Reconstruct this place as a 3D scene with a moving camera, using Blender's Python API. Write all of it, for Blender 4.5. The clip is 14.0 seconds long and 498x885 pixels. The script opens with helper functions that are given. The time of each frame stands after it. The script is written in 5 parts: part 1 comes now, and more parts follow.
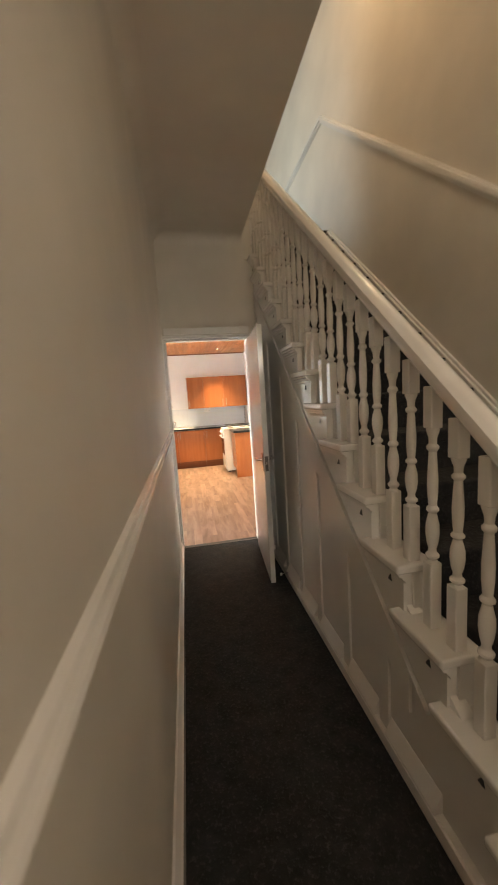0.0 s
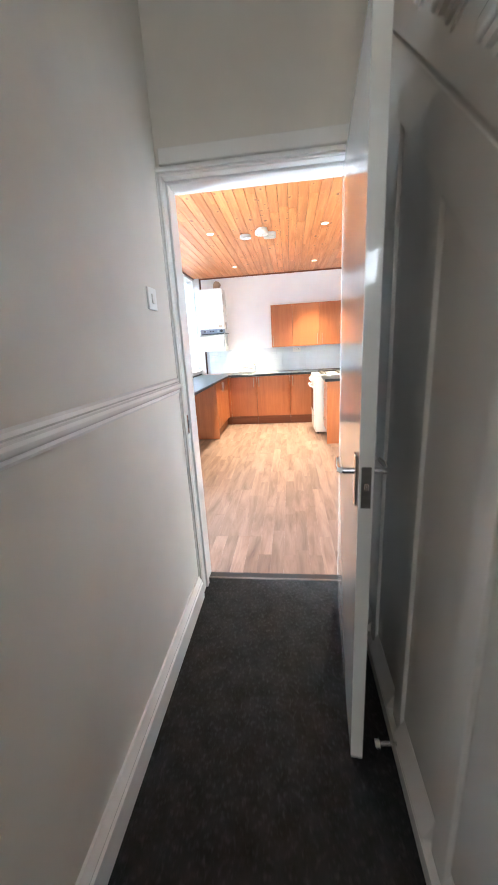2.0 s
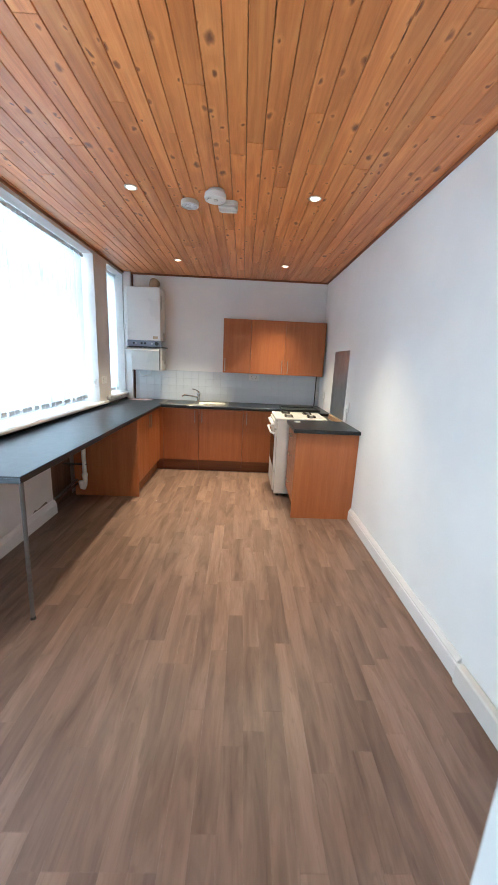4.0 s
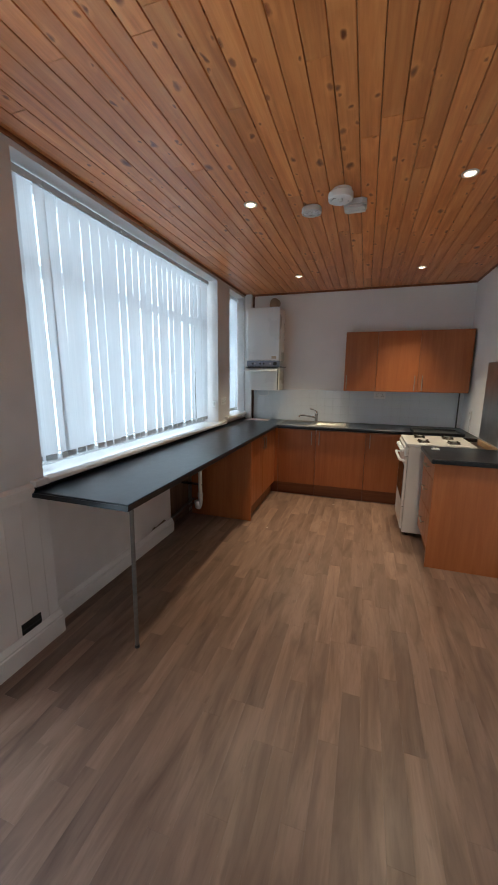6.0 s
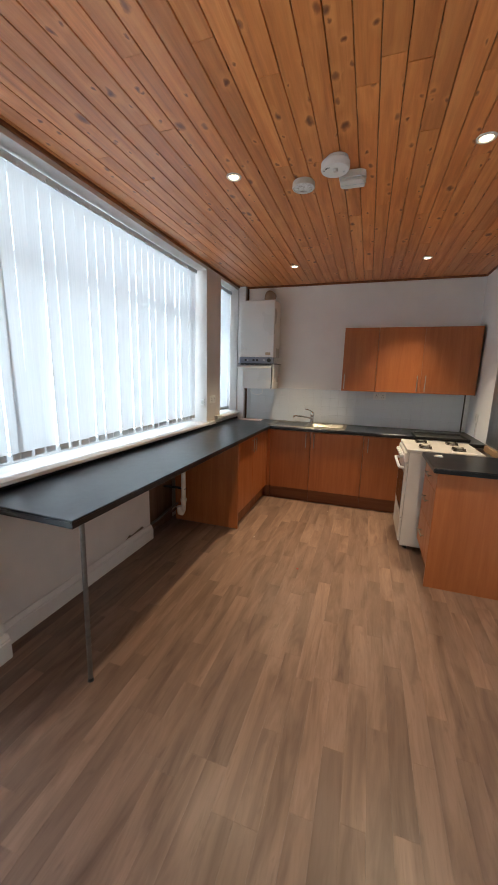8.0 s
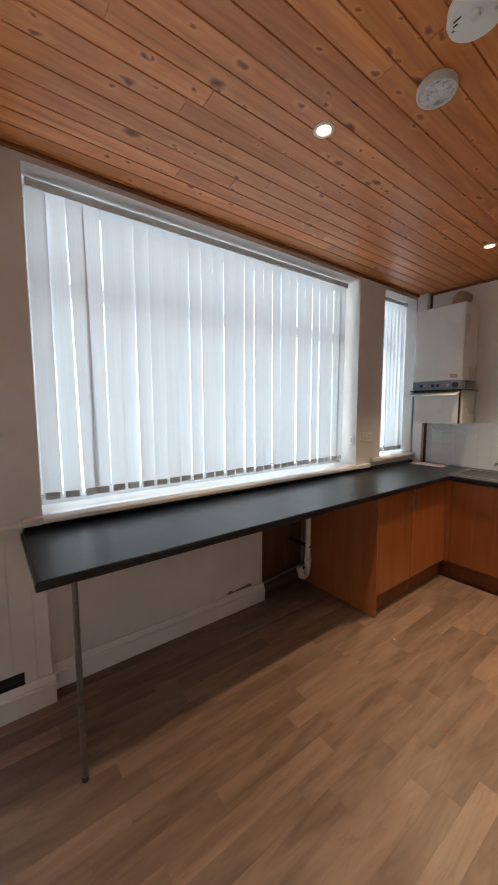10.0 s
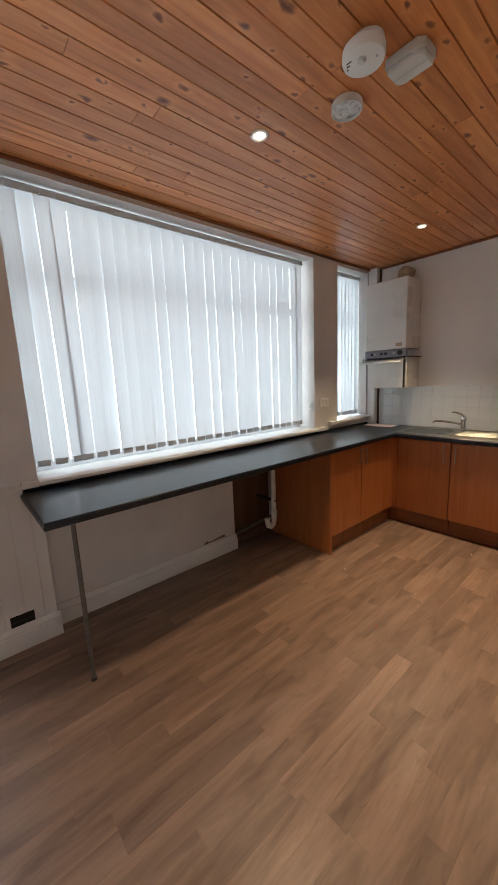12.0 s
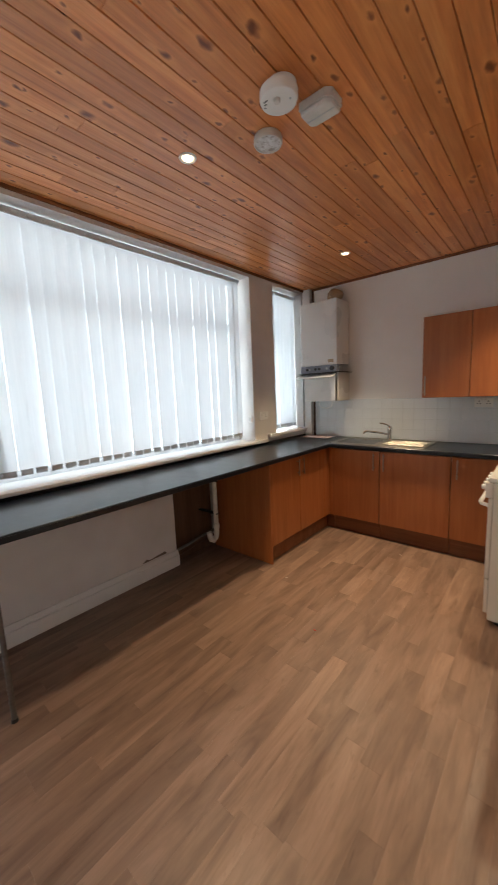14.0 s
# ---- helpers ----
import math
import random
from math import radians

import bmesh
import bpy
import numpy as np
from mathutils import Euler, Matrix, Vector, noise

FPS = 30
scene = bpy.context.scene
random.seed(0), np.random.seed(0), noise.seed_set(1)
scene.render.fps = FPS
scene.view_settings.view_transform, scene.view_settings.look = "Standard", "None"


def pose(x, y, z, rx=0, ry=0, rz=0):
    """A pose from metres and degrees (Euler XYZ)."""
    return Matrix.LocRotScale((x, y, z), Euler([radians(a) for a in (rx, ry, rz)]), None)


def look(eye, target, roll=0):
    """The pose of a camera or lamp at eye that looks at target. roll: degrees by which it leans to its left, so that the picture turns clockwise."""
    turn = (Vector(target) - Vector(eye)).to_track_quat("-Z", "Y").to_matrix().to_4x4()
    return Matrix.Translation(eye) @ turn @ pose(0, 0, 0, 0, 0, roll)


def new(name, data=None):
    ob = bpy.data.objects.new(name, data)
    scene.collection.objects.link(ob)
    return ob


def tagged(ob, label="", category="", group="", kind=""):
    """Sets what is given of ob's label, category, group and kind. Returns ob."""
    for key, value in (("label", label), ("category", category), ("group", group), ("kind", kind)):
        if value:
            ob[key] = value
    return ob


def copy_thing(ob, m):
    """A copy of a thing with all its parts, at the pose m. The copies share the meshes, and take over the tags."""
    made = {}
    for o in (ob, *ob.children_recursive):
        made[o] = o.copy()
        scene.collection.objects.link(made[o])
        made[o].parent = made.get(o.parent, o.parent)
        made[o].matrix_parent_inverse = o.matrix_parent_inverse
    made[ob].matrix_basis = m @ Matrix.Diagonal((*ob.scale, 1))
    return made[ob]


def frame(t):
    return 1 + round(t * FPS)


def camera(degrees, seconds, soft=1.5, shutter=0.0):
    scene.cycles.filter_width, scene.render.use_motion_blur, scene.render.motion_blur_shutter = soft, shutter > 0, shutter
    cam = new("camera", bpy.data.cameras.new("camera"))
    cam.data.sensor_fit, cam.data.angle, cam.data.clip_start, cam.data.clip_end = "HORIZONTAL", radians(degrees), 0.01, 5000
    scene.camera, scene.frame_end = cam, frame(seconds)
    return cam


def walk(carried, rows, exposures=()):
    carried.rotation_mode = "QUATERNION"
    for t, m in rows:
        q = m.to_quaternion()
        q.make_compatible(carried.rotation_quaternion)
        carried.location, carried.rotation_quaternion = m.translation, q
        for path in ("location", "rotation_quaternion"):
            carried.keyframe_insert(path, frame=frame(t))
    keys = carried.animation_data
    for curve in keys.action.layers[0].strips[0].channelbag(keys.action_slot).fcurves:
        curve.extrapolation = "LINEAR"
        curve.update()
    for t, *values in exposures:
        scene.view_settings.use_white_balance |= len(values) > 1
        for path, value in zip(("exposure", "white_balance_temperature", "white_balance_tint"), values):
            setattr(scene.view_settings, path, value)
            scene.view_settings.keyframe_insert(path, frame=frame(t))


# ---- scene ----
import collections

cam = camera(70.9, 14.0, soft=1.2, shutter=0.3)
PATH = [
    (0, (0.141, -3.687, 1.548), (0.482, -1.733, 1.291), -3.7),
    (0.5, (0.367, -3.514, 1.493), (0.404, -1.554, 1.096), -1.2),
    (1, (0.521, -3.042, 1.42), (0.491, -1.136, 0.816), -3.5),
    (1.5, (0.579, -2.476, 1.413), (0.395, -0.553, 0.891), -2.5),
    (2, (0.543, -1.93, 1.402), (0.297, -0.018, 0.873), -3.3),
    (2.5, (0.499, -1.415, 1.424), (0.662, 0.557, 1.131), 1.0),
    (2.7, (0.487, -1.222, 1.43), (0.535, 0.744, 1.084), 0.7),
    (4.8, (0.5, -0.047, 1.55), (0.543, 1.9, 1.097), 4.0),
    (5, (0.51, -0.02, 1.549), (0.436, 1.934, 1.129), 2.9),
    (5.5, (0.508, 0.022, 1.543), (0.13, 1.934, 1.096), -1.6),
    (6, (0.474, 0.005, 1.537), (-0.135, 1.873, 1.163), 0.5),
    (6.5, (0.472, -0.007, 1.544), (-0.205, 1.85, 1.24), 0.5),
    (7, (0.472, -0.007, 1.535), (-0.153, 1.861, 1.193), 0.9),
    (7.2, (0.468, 0.012, 1.534), (-0.08, 1.888, 1.112), -0.3),
    (9.3, (0.668, 1.067, 1.456), (-0.345, 2.778, 1.239), 5.7),
    (9.5, (0.682, 1.163, 1.444), (-0.558, 2.723, 1.27), 1.4),
    (10, (0.748, 1.247, 1.503), (-0.843, 2.442, 1.302), -0.1),
    (10.5, (0.883, 1.078, 1.5), (-0.8, 2.146, 1.333), -2.0),
    (11, (0.996, 1.012, 1.49), (-0.528, 2.257, 1.136), 1.5),
    (11.5, (1.053, 1.077, 1.491), (-0.487, 2.303, 1.135), 0.4),
    (12, (1.074, 1.113, 1.481), (-0.43, 2.386, 1.134), -2.4),
    (12.5, (1.085, 1.112, 1.48), (-0.416, 2.402, 1.193), -1.9),
    (13, (1.074, 1.093, 1.5), (-0.498, 2.315, 1.315), -1.5),
    (13.5, (1.091, 1.111, 1.492), (-0.405, 2.421, 1.284), -2.0),
    (14, (1.136, 1.144, 1.466), (-0.164, 2.638, 1.189), -2.4),
]
EXPOSURES = [(0.0, 2.18, 7300, 9), (0.5, 3.0, 6300, 9), (1.0, 3.1, 5900, 6), (1.5, 3.2, 5500, 4), (2.0, 2.8, 5400, 4), (2.5, 2.2, 5400, 4), (5.0, 0.8, 5600, 4), (5.5, 0.5, 5700, 5), (6.0, 0.05, 5800, 6), (6.5, 0.4, 6100, 8), (7.2, 0.5, 6100, 8), (9.3, 0.15, 6500, 11), (10.0, 0.1, 6500, 11), (11.0, 0.12, 6600, 11), (12.0, 0.12, 6600, 11), (13.0, 0.27, 6600, 11), (14.0, 0.3, 6600, 11)]
walk(cam, [(t, look(eye, aim, roll)) for t, eye, aim, roll in PATH], EXPOSURES)

# ---- light ----
world = bpy.data.worlds.new("sky")
scene.world = world
world.use_nodes = True
wn = world.node_tree.nodes
sky = wn.new("ShaderNodeTexSky")
sky.sky_type, sky.sun_disc = "NISHITA", False
sky.sun_elevation, sky.sun_rotation = radians(38), radians(70)
wn["Background"].inputs["Strength"].default_value = 0.08
world.node_tree.links.new(sky.outputs[0], wn["Background"].inputs["Color"])


def lamp(name, kind, m, energy, colour, **more):
    data = bpy.data.lights.new(name, kind)
    data.energy, data.color = energy, colour
    if kind == "AREA":
        data.shape, data.size, data.size_y = "RECTANGLE", more["size"], more["size_y"]
    else:
        data.shadow_soft_size = more.get("radius", 0.05)
    if kind == "SPOT":
        data.spot_size, data.spot_blend = radians(more["cone"]), 1.0
    ob = new(name, data)
    ob.matrix_world = m
    return ob


DAY = (0.81, 0.93, 1.0)
WARM = (1.0, 0.79, 0.50)
lamp("window_daylight", "AREA", look((-1.50, 2.685, 1.80), (0, 2.685, 1.80)), 32, DAY, size=2.44, size_y=1.55)
lamp("window_daylight", "AREA", look((-1.50, 4.59, 1.82), (0, 4.59, 1.82)), 11, DAY, size=0.54, size_y=1.5)
lamp("back_door_daylight", "AREA", look((-1.47, 0.39, 1.12), (0, 0.39, 1.12)), 14, DAY, size=0.62, size_y=1.75)
lamp("landing_daylight", "AREA", look((-0.62, 1.3, 4.4), (1, 1.3, 4.4)), 6.5, DAY, size=1.1, size_y=1.2)
# Added fill from the hall's far end, through a fanlight that is only assumed.
lamp("fanlight_daylight", "AREA", look((0.86, -5.57, 2.35), (0.86, 0, 2.35)), 2.2, (1.0, 0.93, 0.84), size=0.8, size_y=0.4)
# Unseen fill that lifts the hall walls and ceiling; no fitting is known here.
lamp("hall_lamp", "POINT", pose(0.5, -4.3, 2.3), 1.6, (1.0, 0.80, 0.60), radius=0.09)
lamp("landing_lamp", "POINT", pose(1.15, -1.5, 5.28), 8, (1.0, 0.76, 0.52), radius=0.1)
SPOTS = ((-0.325, 2.445, 62), (-0.32, 4.21, 125), (0.95, 4.23, 112), (0.95, 2.455, 88), (0.95, 0.68, 26))
CEIL = 2.65
for sx, sy, watts in SPOTS:
    lamp("downlight_beam", "SPOT", look((sx, sy, CEIL - 0.03), (sx * 0.9, sy - (0.22 if sy > 4 else 0.0), 0)), watts * 1.05, WARM, radius=0.03, cone=80)


# ---- materials ----
def material(name, colour, rough=0.5, metal=0.0):
    mat = bpy.data.materials.new(name)
    mat.use_nodes = True
    bsdf = mat.node_tree.nodes["Principled BSDF"]
    bsdf.inputs["Base Color"].default_value = (*colour, 1)
    bsdf.inputs["Roughness"].default_value = rough
    bsdf.inputs["Metallic"].default_value = metal
    return mat, mat.node_tree, bsdf


def node(tree, kind, **values):
    n = tree.nodes.new(kind)
    for key, value in values.items():
        n.inputs[key.replace("_", " ")].default_value = value
    return n


def coords(tree, scale=(1, 1, 1), source="Object"):
    tc = tree.nodes.new("ShaderNodeTexCoord")
    mp = tree.nodes.new("ShaderNodeMapping")
    mp.inputs["Scale"].default_value = scale
    tree.links.new(tc.outputs[source], mp.inputs["Vector"])
    return mp


def noise_tex(tree, vector, scale, detail=4.0, rough=0.55, distortion=0.0):
    n = node(tree, "ShaderNodeTexNoise", Scale=scale, Detail=detail, Roughness=rough, Distortion=distortion)
    tree.links.new(vector, n.inputs["Vector"])
    return n.outputs["Fac"]


def ramp(tree, fac, *stops):
    r = tree.nodes.new("ShaderNodeValToRGB")
    while len(r.color_ramp.elements) < len(stops):
        r.color_ramp.elements.new(0.5)
    for e, (at, colour) in zip(r.color_ramp.elements, stops):
        e.position, e.color = at, (*colour, 1) if len(colour) == 3 else colour
    tree.links.new(fac, r.inputs["Fac"])
    return r.outputs["Color"]


def mix(tree, fac, a, b, mode="MIX"):
    m = tree.nodes.new("ShaderNodeMix")
    m.data_type, m.blend_type = "RGBA", mode
    for value, socket in ((fac, m.inputs[0]), (a, m.inputs[6]), (b, m.inputs[7])):
        if isinstance(value, (int, float)):
            socket.default_value = value
        elif isinstance(value, tuple):
            socket.default_value = (*value, 1)
        else:
            tree.links.new(value, socket)
    return m.outputs[2]


def bump(tree, bsdf, height, strength=0.2, distance=0.002):
    b = tree.nodes.new("ShaderNodeBump")
    b.inputs["Strength"].default_value, b.inputs["Distance"].default_value = strength, distance
    tree.links.new(height, b.inputs["Height"])
    tree.links.new(b.outputs["Normal"], bsdf.inputs["Normal"])


def maths(tree, op, a, b):
    m = tree.nodes.new("ShaderNodeMath")
    m.operation = op
    for value, socket in ((a, m.inputs[0]), (b, m.inputs[1])):
        if isinstance(value, (int, float)):
            socket.default_value = value
        else:
            tree.links.new(value, socket)
    return m.outputs[0]


def painted(name, colour, rough, stain=0.06, grain=160.0, relief=0.12, patch=1.7, wear=0.5):
    """Paint or plaster: large soft patches, fine roller grain and small scuffs."""
    mat, tree, bsdf = material(name, colour, rough)
    vec = coords(tree).outputs[0]
    large = noise_tex(tree, vec, patch, 3)
    fine = noise_tex(tree, vec, grain, 3)
    dark = tuple(c * (1 - stain * 2.2) for c in colour)
    base = mix(tree, ramp(tree, large, (0.35, (0, 0, 0)), (0.7, (1, 1, 1))), dark, colour)
    scuff = ramp(tree, noise_tex(tree, vec, 9, 8, 0.75), (0.70, (0, 0, 0)), (0.76, (wear,) * 3))
    base = mix(tree, scuff, base, tuple(c * 0.80 for c in colour))
    tree.links.new(base, bsdf.inputs["Base Color"])
    tree.links.new(ramp(tree, large, (0.3, (rough * 0.85,) * 3), (0.7, (min(1, rough * 1.15),) * 3)), bsdf.inputs["Roughness"])
    bump(tree, bsdf, maths(tree, "ADD", fine, maths(tree, "MULTIPLY", noise_tex(tree, vec, 22, 3), 1.5)), relief, 0.0015)
    return mat


def wooden(name, dark, mid, light, rough, along="y", size=1.0, knots=0.0, per="island", vary=0.35, relief=0.1, across=None):
    """Timber or a timber print: long streaks along one axis, optional knots, tone varied piece by piece."""
    mat, tree, bsdf = material(name, mid, rough)
    stretch = {"x": (0.9, 14, 14), "y": (14, 0.9, 14), "z": (14, 14, 0.9)}[along]
    mp = coords(tree, tuple(s * size for s in stretch))
    if per == "island":
        rnd = tree.nodes.new("ShaderNodeNewGeometry").outputs["Random Per Island"]
    else:
        rnd = tree.nodes.new("ShaderNodeObjectInfo").outputs["Random"]
    shift = tree.nodes.new("ShaderNodeCombineXYZ")
    for n in range(3):
        tree.links.new(maths(tree, "MULTIPLY", rnd, 37.0 + 11 * n), shift.inputs[n])
    tree.links.new(shift.outputs[0], mp.inputs["Location"])
    vec = mp.outputs[0]
    streak = noise_tex(tree, vec, 1.0, 6, 0.6, 0.9)
    fine = noise_tex(tree, vec, 5.0, 4, 0.6, 0.2)
    base = ramp(tree, streak, (0.28, dark), (0.5, mid), (0.72, light))
    base = mix(tree, 0.25, base, ramp(tree, fine, (0.35, dark), (0.65, light)))
    tone = ramp(tree, rnd, (0.0, (1 - vary,) * 3), (1.0, (1 + vary * 0.35,) * 3))
    base = mix(tree, 1.0, base, tone, "MULTIPLY")
    if knots:
        for cell, share, least, tint in (((11, 6.0, 1), knots, 0.22, (0.15, 0.046, 0.017)), ((17, 10, 1), knots * 0.8, 0.24, (0.28, 0.092, 0.032))):
            kp = coords(tree, cell)
            tree.links.new(shift.outputs[0], kp.inputs["Location"])
            v = tree.nodes.new("ShaderNodeTexVoronoi")
            v.voronoi_dimensions = "2D"
            v.inputs["Scale"].default_value = 1.0
            v.inputs["Randomness"].default_value = 1.0
            wob = mix(tree, 0.30, kp.outputs[0], noise_col(tree, kp.outputs[0], 2.2))
            tree.links.new(wob, v.inputs["Vector"])
            sep = tree.nodes.new("ShaderNodeSeparateColor")
            tree.links.new(v.outputs["Color"], sep.inputs[0])
            size_of = maths(tree, "ADD", maths(tree, "MULTIPLY", maths(tree, "POWER", sep.outputs[1], 3.0), 0.40), least)
            dist = maths(tree, "DIVIDE", v.outputs["Distance"], size_of)
            keep = ramp(tree, sep.outputs[0], (1 - share - 0.01, (0, 0, 0)), (1 - share + 0.01, (1, 1, 1)))
            pale = mix(tree, 1.0, ramp(tree, dist, (0.24, (0.45, 0.45, 0.45)), (0.8, (0, 0, 0))), keep, "MULTIPLY")
            halo = mix(tree, 1.0, ramp(tree, dist, (0.10, (1, 1, 1)), (0.34, (0, 0, 0))), keep, "MULTIPLY")
            core = mix(tree, 1.0, ramp(tree, dist, (0.07, (0.9, 0.9, 0.9)), (0.31, (0, 0, 0))), keep, "MULTIPLY")
            base = mix(tree, pale, base, light)
            base = mix(tree, halo, base, (mid[0] * 0.66, mid[1] * 0.52, mid[2] * 0.42))
            base = mix(tree, core, base, tint)
    tree.links.new(base, bsdf.inputs["Base Color"])
    tree.links.new(ramp(tree, streak, (0.3, (rough * 1.15,) * 3), (0.7, (rough * 0.85,) * 3)), bsdf.inputs["Roughness"])
    bump(tree, bsdf, fine, relief, 0.001)
    return mat


def noise_col(tree, vector, scale):
    n = node(tree, "ShaderNodeTexNoise", Scale=scale, Detail=2.0)
    tree.links.new(vector, n.inputs["Vector"])
    return n.outputs["Color"]


def speckled(name, dark, light, rough, scale, relief, metal=0.0, patch=2.0, low=0.38, high=0.66):
    """Carpet, stone print, worn plastic: fine two-tone speckle over large soft patches."""
    mat, tree, bsdf = material(name, light, rough, metal)
    vec = coords(tree).outputs[0]
    fine = noise_tex(tree, vec, scale, 3, 0.7)
    base = ramp(tree, fine, (low, dark), (high, light))
    base = mix(tree, 0.45, base, ramp(tree, noise_tex(tree, vec, patch, 5, 0.65), (0.3, dark), (0.75, light)))
    tree.links.new(base, bsdf.inputs["Base Color"])
    tree.links.new(ramp(tree, noise_tex(tree, vec, patch * 4, 5), (0.3, (rough * 0.8,) * 3), (0.7, (min(1, rough * 1.2),) * 3)), bsdf.inputs["Roughness"])
    bump(tree, bsdf, fine, relief, 0.003)
    return mat


def brushed(name, colour, rough, stretch):
    mat, tree, bsdf = material(name, colour, rough, 1.0)
    vec = coords(tree, stretch).outputs[0]
    tree.links.new(ramp(tree, noise_tex(tree, vec, 1, 4), (0.3, (rough * 0.7,) * 3), (0.7, (rough * 1.35,) * 3)), bsdf.inputs["Roughness"])
    smear = noise_tex(tree, coords(tree).outputs[0], 5, 5)
    tree.links.new(ramp(tree, smear, (0.3, tuple(c * 0.8 for c in colour)), (0.7, colour)), bsdf.inputs["Base Color"])
    return mat


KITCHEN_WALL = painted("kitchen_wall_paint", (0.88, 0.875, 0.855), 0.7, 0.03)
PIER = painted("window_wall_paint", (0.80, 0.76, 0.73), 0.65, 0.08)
HALL_WALL = painted("hall_wall_paint", (0.70, 0.65, 0.58), 0.55)
CEILING_WHITE = painted("ceiling_paint", (0.66, 0.60, 0.52), 0.8)
GLOSS = painted("white_gloss_paint", (0.83, 0.805, 0.775), 0.09, 0.04, 60, 0.035, wear=0.08)
DOOR_GLOSS = painted("door_gloss_paint", (0.80, 0.80, 0.785), 0.06, 0.03, 40, 0.012, 2.5, wear=0.08)
UPVC = painted("white_window_plastic", (0.80, 0.80, 0.80), 0.25, 0.02, 40, 0.03, wear=0.08)
CARPET = speckled("charcoal_carpet", (0.0015, 0.0015, 0.002), (0.042, 0.042, 0.045), 0.97, 62, 1.0, patch=12, low=0.53, high=0.68)
WORKTOP, wt_tree, wt_bsdf = material("black_slate_laminate", (0.009, 0.012, 0.016), 0.3)
wt_vec = coords(wt_tree).outputs[0]
wt_tree.links.new(ramp(wt_tree, noise_tex(wt_tree, wt_vec, 45, 5, 0.6), (0.3, (0.004, 0.006, 0.011)), (0.75, (0.010, 0.015, 0.023))), wt_bsdf.inputs["Base Color"])
wt_tree.links.new(ramp(wt_tree, noise_tex(wt_tree, wt_vec, 14, 4, 0.6), (0.3, (0.295, 0.295, 0.295)), (0.7, (0.325, 0.325, 0.325))), wt_bsdf.inputs["Roughness"])
wt_bsdf.inputs["Specular IOR Level"].default_value = 0.48
PINE = wooden("varnished_pine", (0.50, 0.158, 0.042), (0.73, 0.254, 0.070), (0.87, 0.385, 0.128), 0.38, "y", 1.0, 0.40, "island", 0.20)
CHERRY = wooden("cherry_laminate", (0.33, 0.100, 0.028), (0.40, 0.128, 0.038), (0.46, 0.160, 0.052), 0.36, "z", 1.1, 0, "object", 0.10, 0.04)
# Darker copy of the cherry print for the plinths, grain along x.
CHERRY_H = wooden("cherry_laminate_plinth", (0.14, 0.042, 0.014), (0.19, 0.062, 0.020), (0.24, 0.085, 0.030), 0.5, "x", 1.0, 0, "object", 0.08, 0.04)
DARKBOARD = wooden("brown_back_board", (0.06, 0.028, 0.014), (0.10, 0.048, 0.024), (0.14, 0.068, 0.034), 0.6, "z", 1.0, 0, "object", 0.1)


def vinyl_print():
    """Printed oak planks: smoky patches and loose flame grain, tone varied plank by plank."""
    mat, tree, bsdf = material("oak_vinyl_plank", (0.335, 0.205, 0.130), 0.36)
    rnd = tree.nodes.new("ShaderNodeObjectInfo").outputs["Random"]
    shift = tree.nodes.new("ShaderNodeCombineXYZ")
    for n in range(3):
        tree.links.new(maths(tree, "MULTIPLY", rnd, 37.0 + 11 * n), shift.inputs[n])

    def field(stretch, detail, rough, distortion):
        mp = coords(tree, stretch)
        tree.links.new(shift.outputs[0], mp.inputs["Location"])
        return noise_tex(tree, mp.outputs[0], 1.0, detail, rough, distortion)

    smoke = field((11, 1.7, 11), 4, 0.55, 0.8)
    flame = field((20, 2.2, 20), 3, 0.5, 2.6)
    smudge = field((30, 9, 30), 3, 0.6, 0.6)
    pores = field((150, 12, 150), 2, 0.5, 0.3)
    base = ramp(tree, smoke, (0.27, (0.118, 0.067, 0.046)), (0.45, (0.198, 0.123, 0.088)), (0.60, (0.255, 0.164, 0.121)), (0.8, (0.308, 0.204, 0.152)))
    base = mix(tree, 0.14, base, ramp(tree, flame, (0.38, (0.112, 0.066, 0.046)), (0.55, (0.285, 0.190, 0.142))))
    base = mix(tree, ramp(tree, smudge, (0.62, (0, 0, 0)), (0.76, (0.5, 0.5, 0.5))), base, (0.115, 0.070, 0.048))
    base = mix(tree, ramp(tree, pores, (0.52, (0, 0, 0)), (0.74, (0.28, 0.28, 0.28))), base, (0.15, 0.095, 0.065))
    base = mix(tree, 1.0, base, ramp(tree, rnd, (0.0, (0.75, 0.735, 0.74)), (0.3, (0.90, 0.875, 0.87)), (0.7, (1.0, 0.985, 0.98)), (1.0, (1.18, 1.15, 1.13))), "MULTIPLY")
    tree.links.new(base, bsdf.inputs["Base Color"])
    tree.links.new(ramp(tree, smoke, (0.3, (0.42, 0.42, 0.42)), (0.7, (0.33, 0.33, 0.33))), bsdf.inputs["Roughness"])
    bump(tree, bsdf, flame, 0.05, 0.001)
    return mat


VINYL = vinyl_print()
JOINT = material("plank_joint", (0.22, 0.135, 0.085), 0.8)[0]
TILE = painted("white_glazed_tile", (0.74, 0.78, 0.80), 0.18, 0.02, 30, 0.03, 3)
GROUT = painted("grey_grout", (0.70, 0.735, 0.755), 0.9, 0.1)
WHITE_METAL = painted("white_enamel", (0.78, 0.77, 0.74), 0.28, 0.03, 50, 0.02, wear=0.08)
CREAM_METAL = painted("cooker_enamel", (0.80, 0.77, 0.72), 0.25, 0.06, 50, 0.03, wear=0.08)
PLASTIC = painted("white_plastic", (0.86, 0.85, 0.82), 0.35, 0.04, 60, 0.02, wear=0.08)
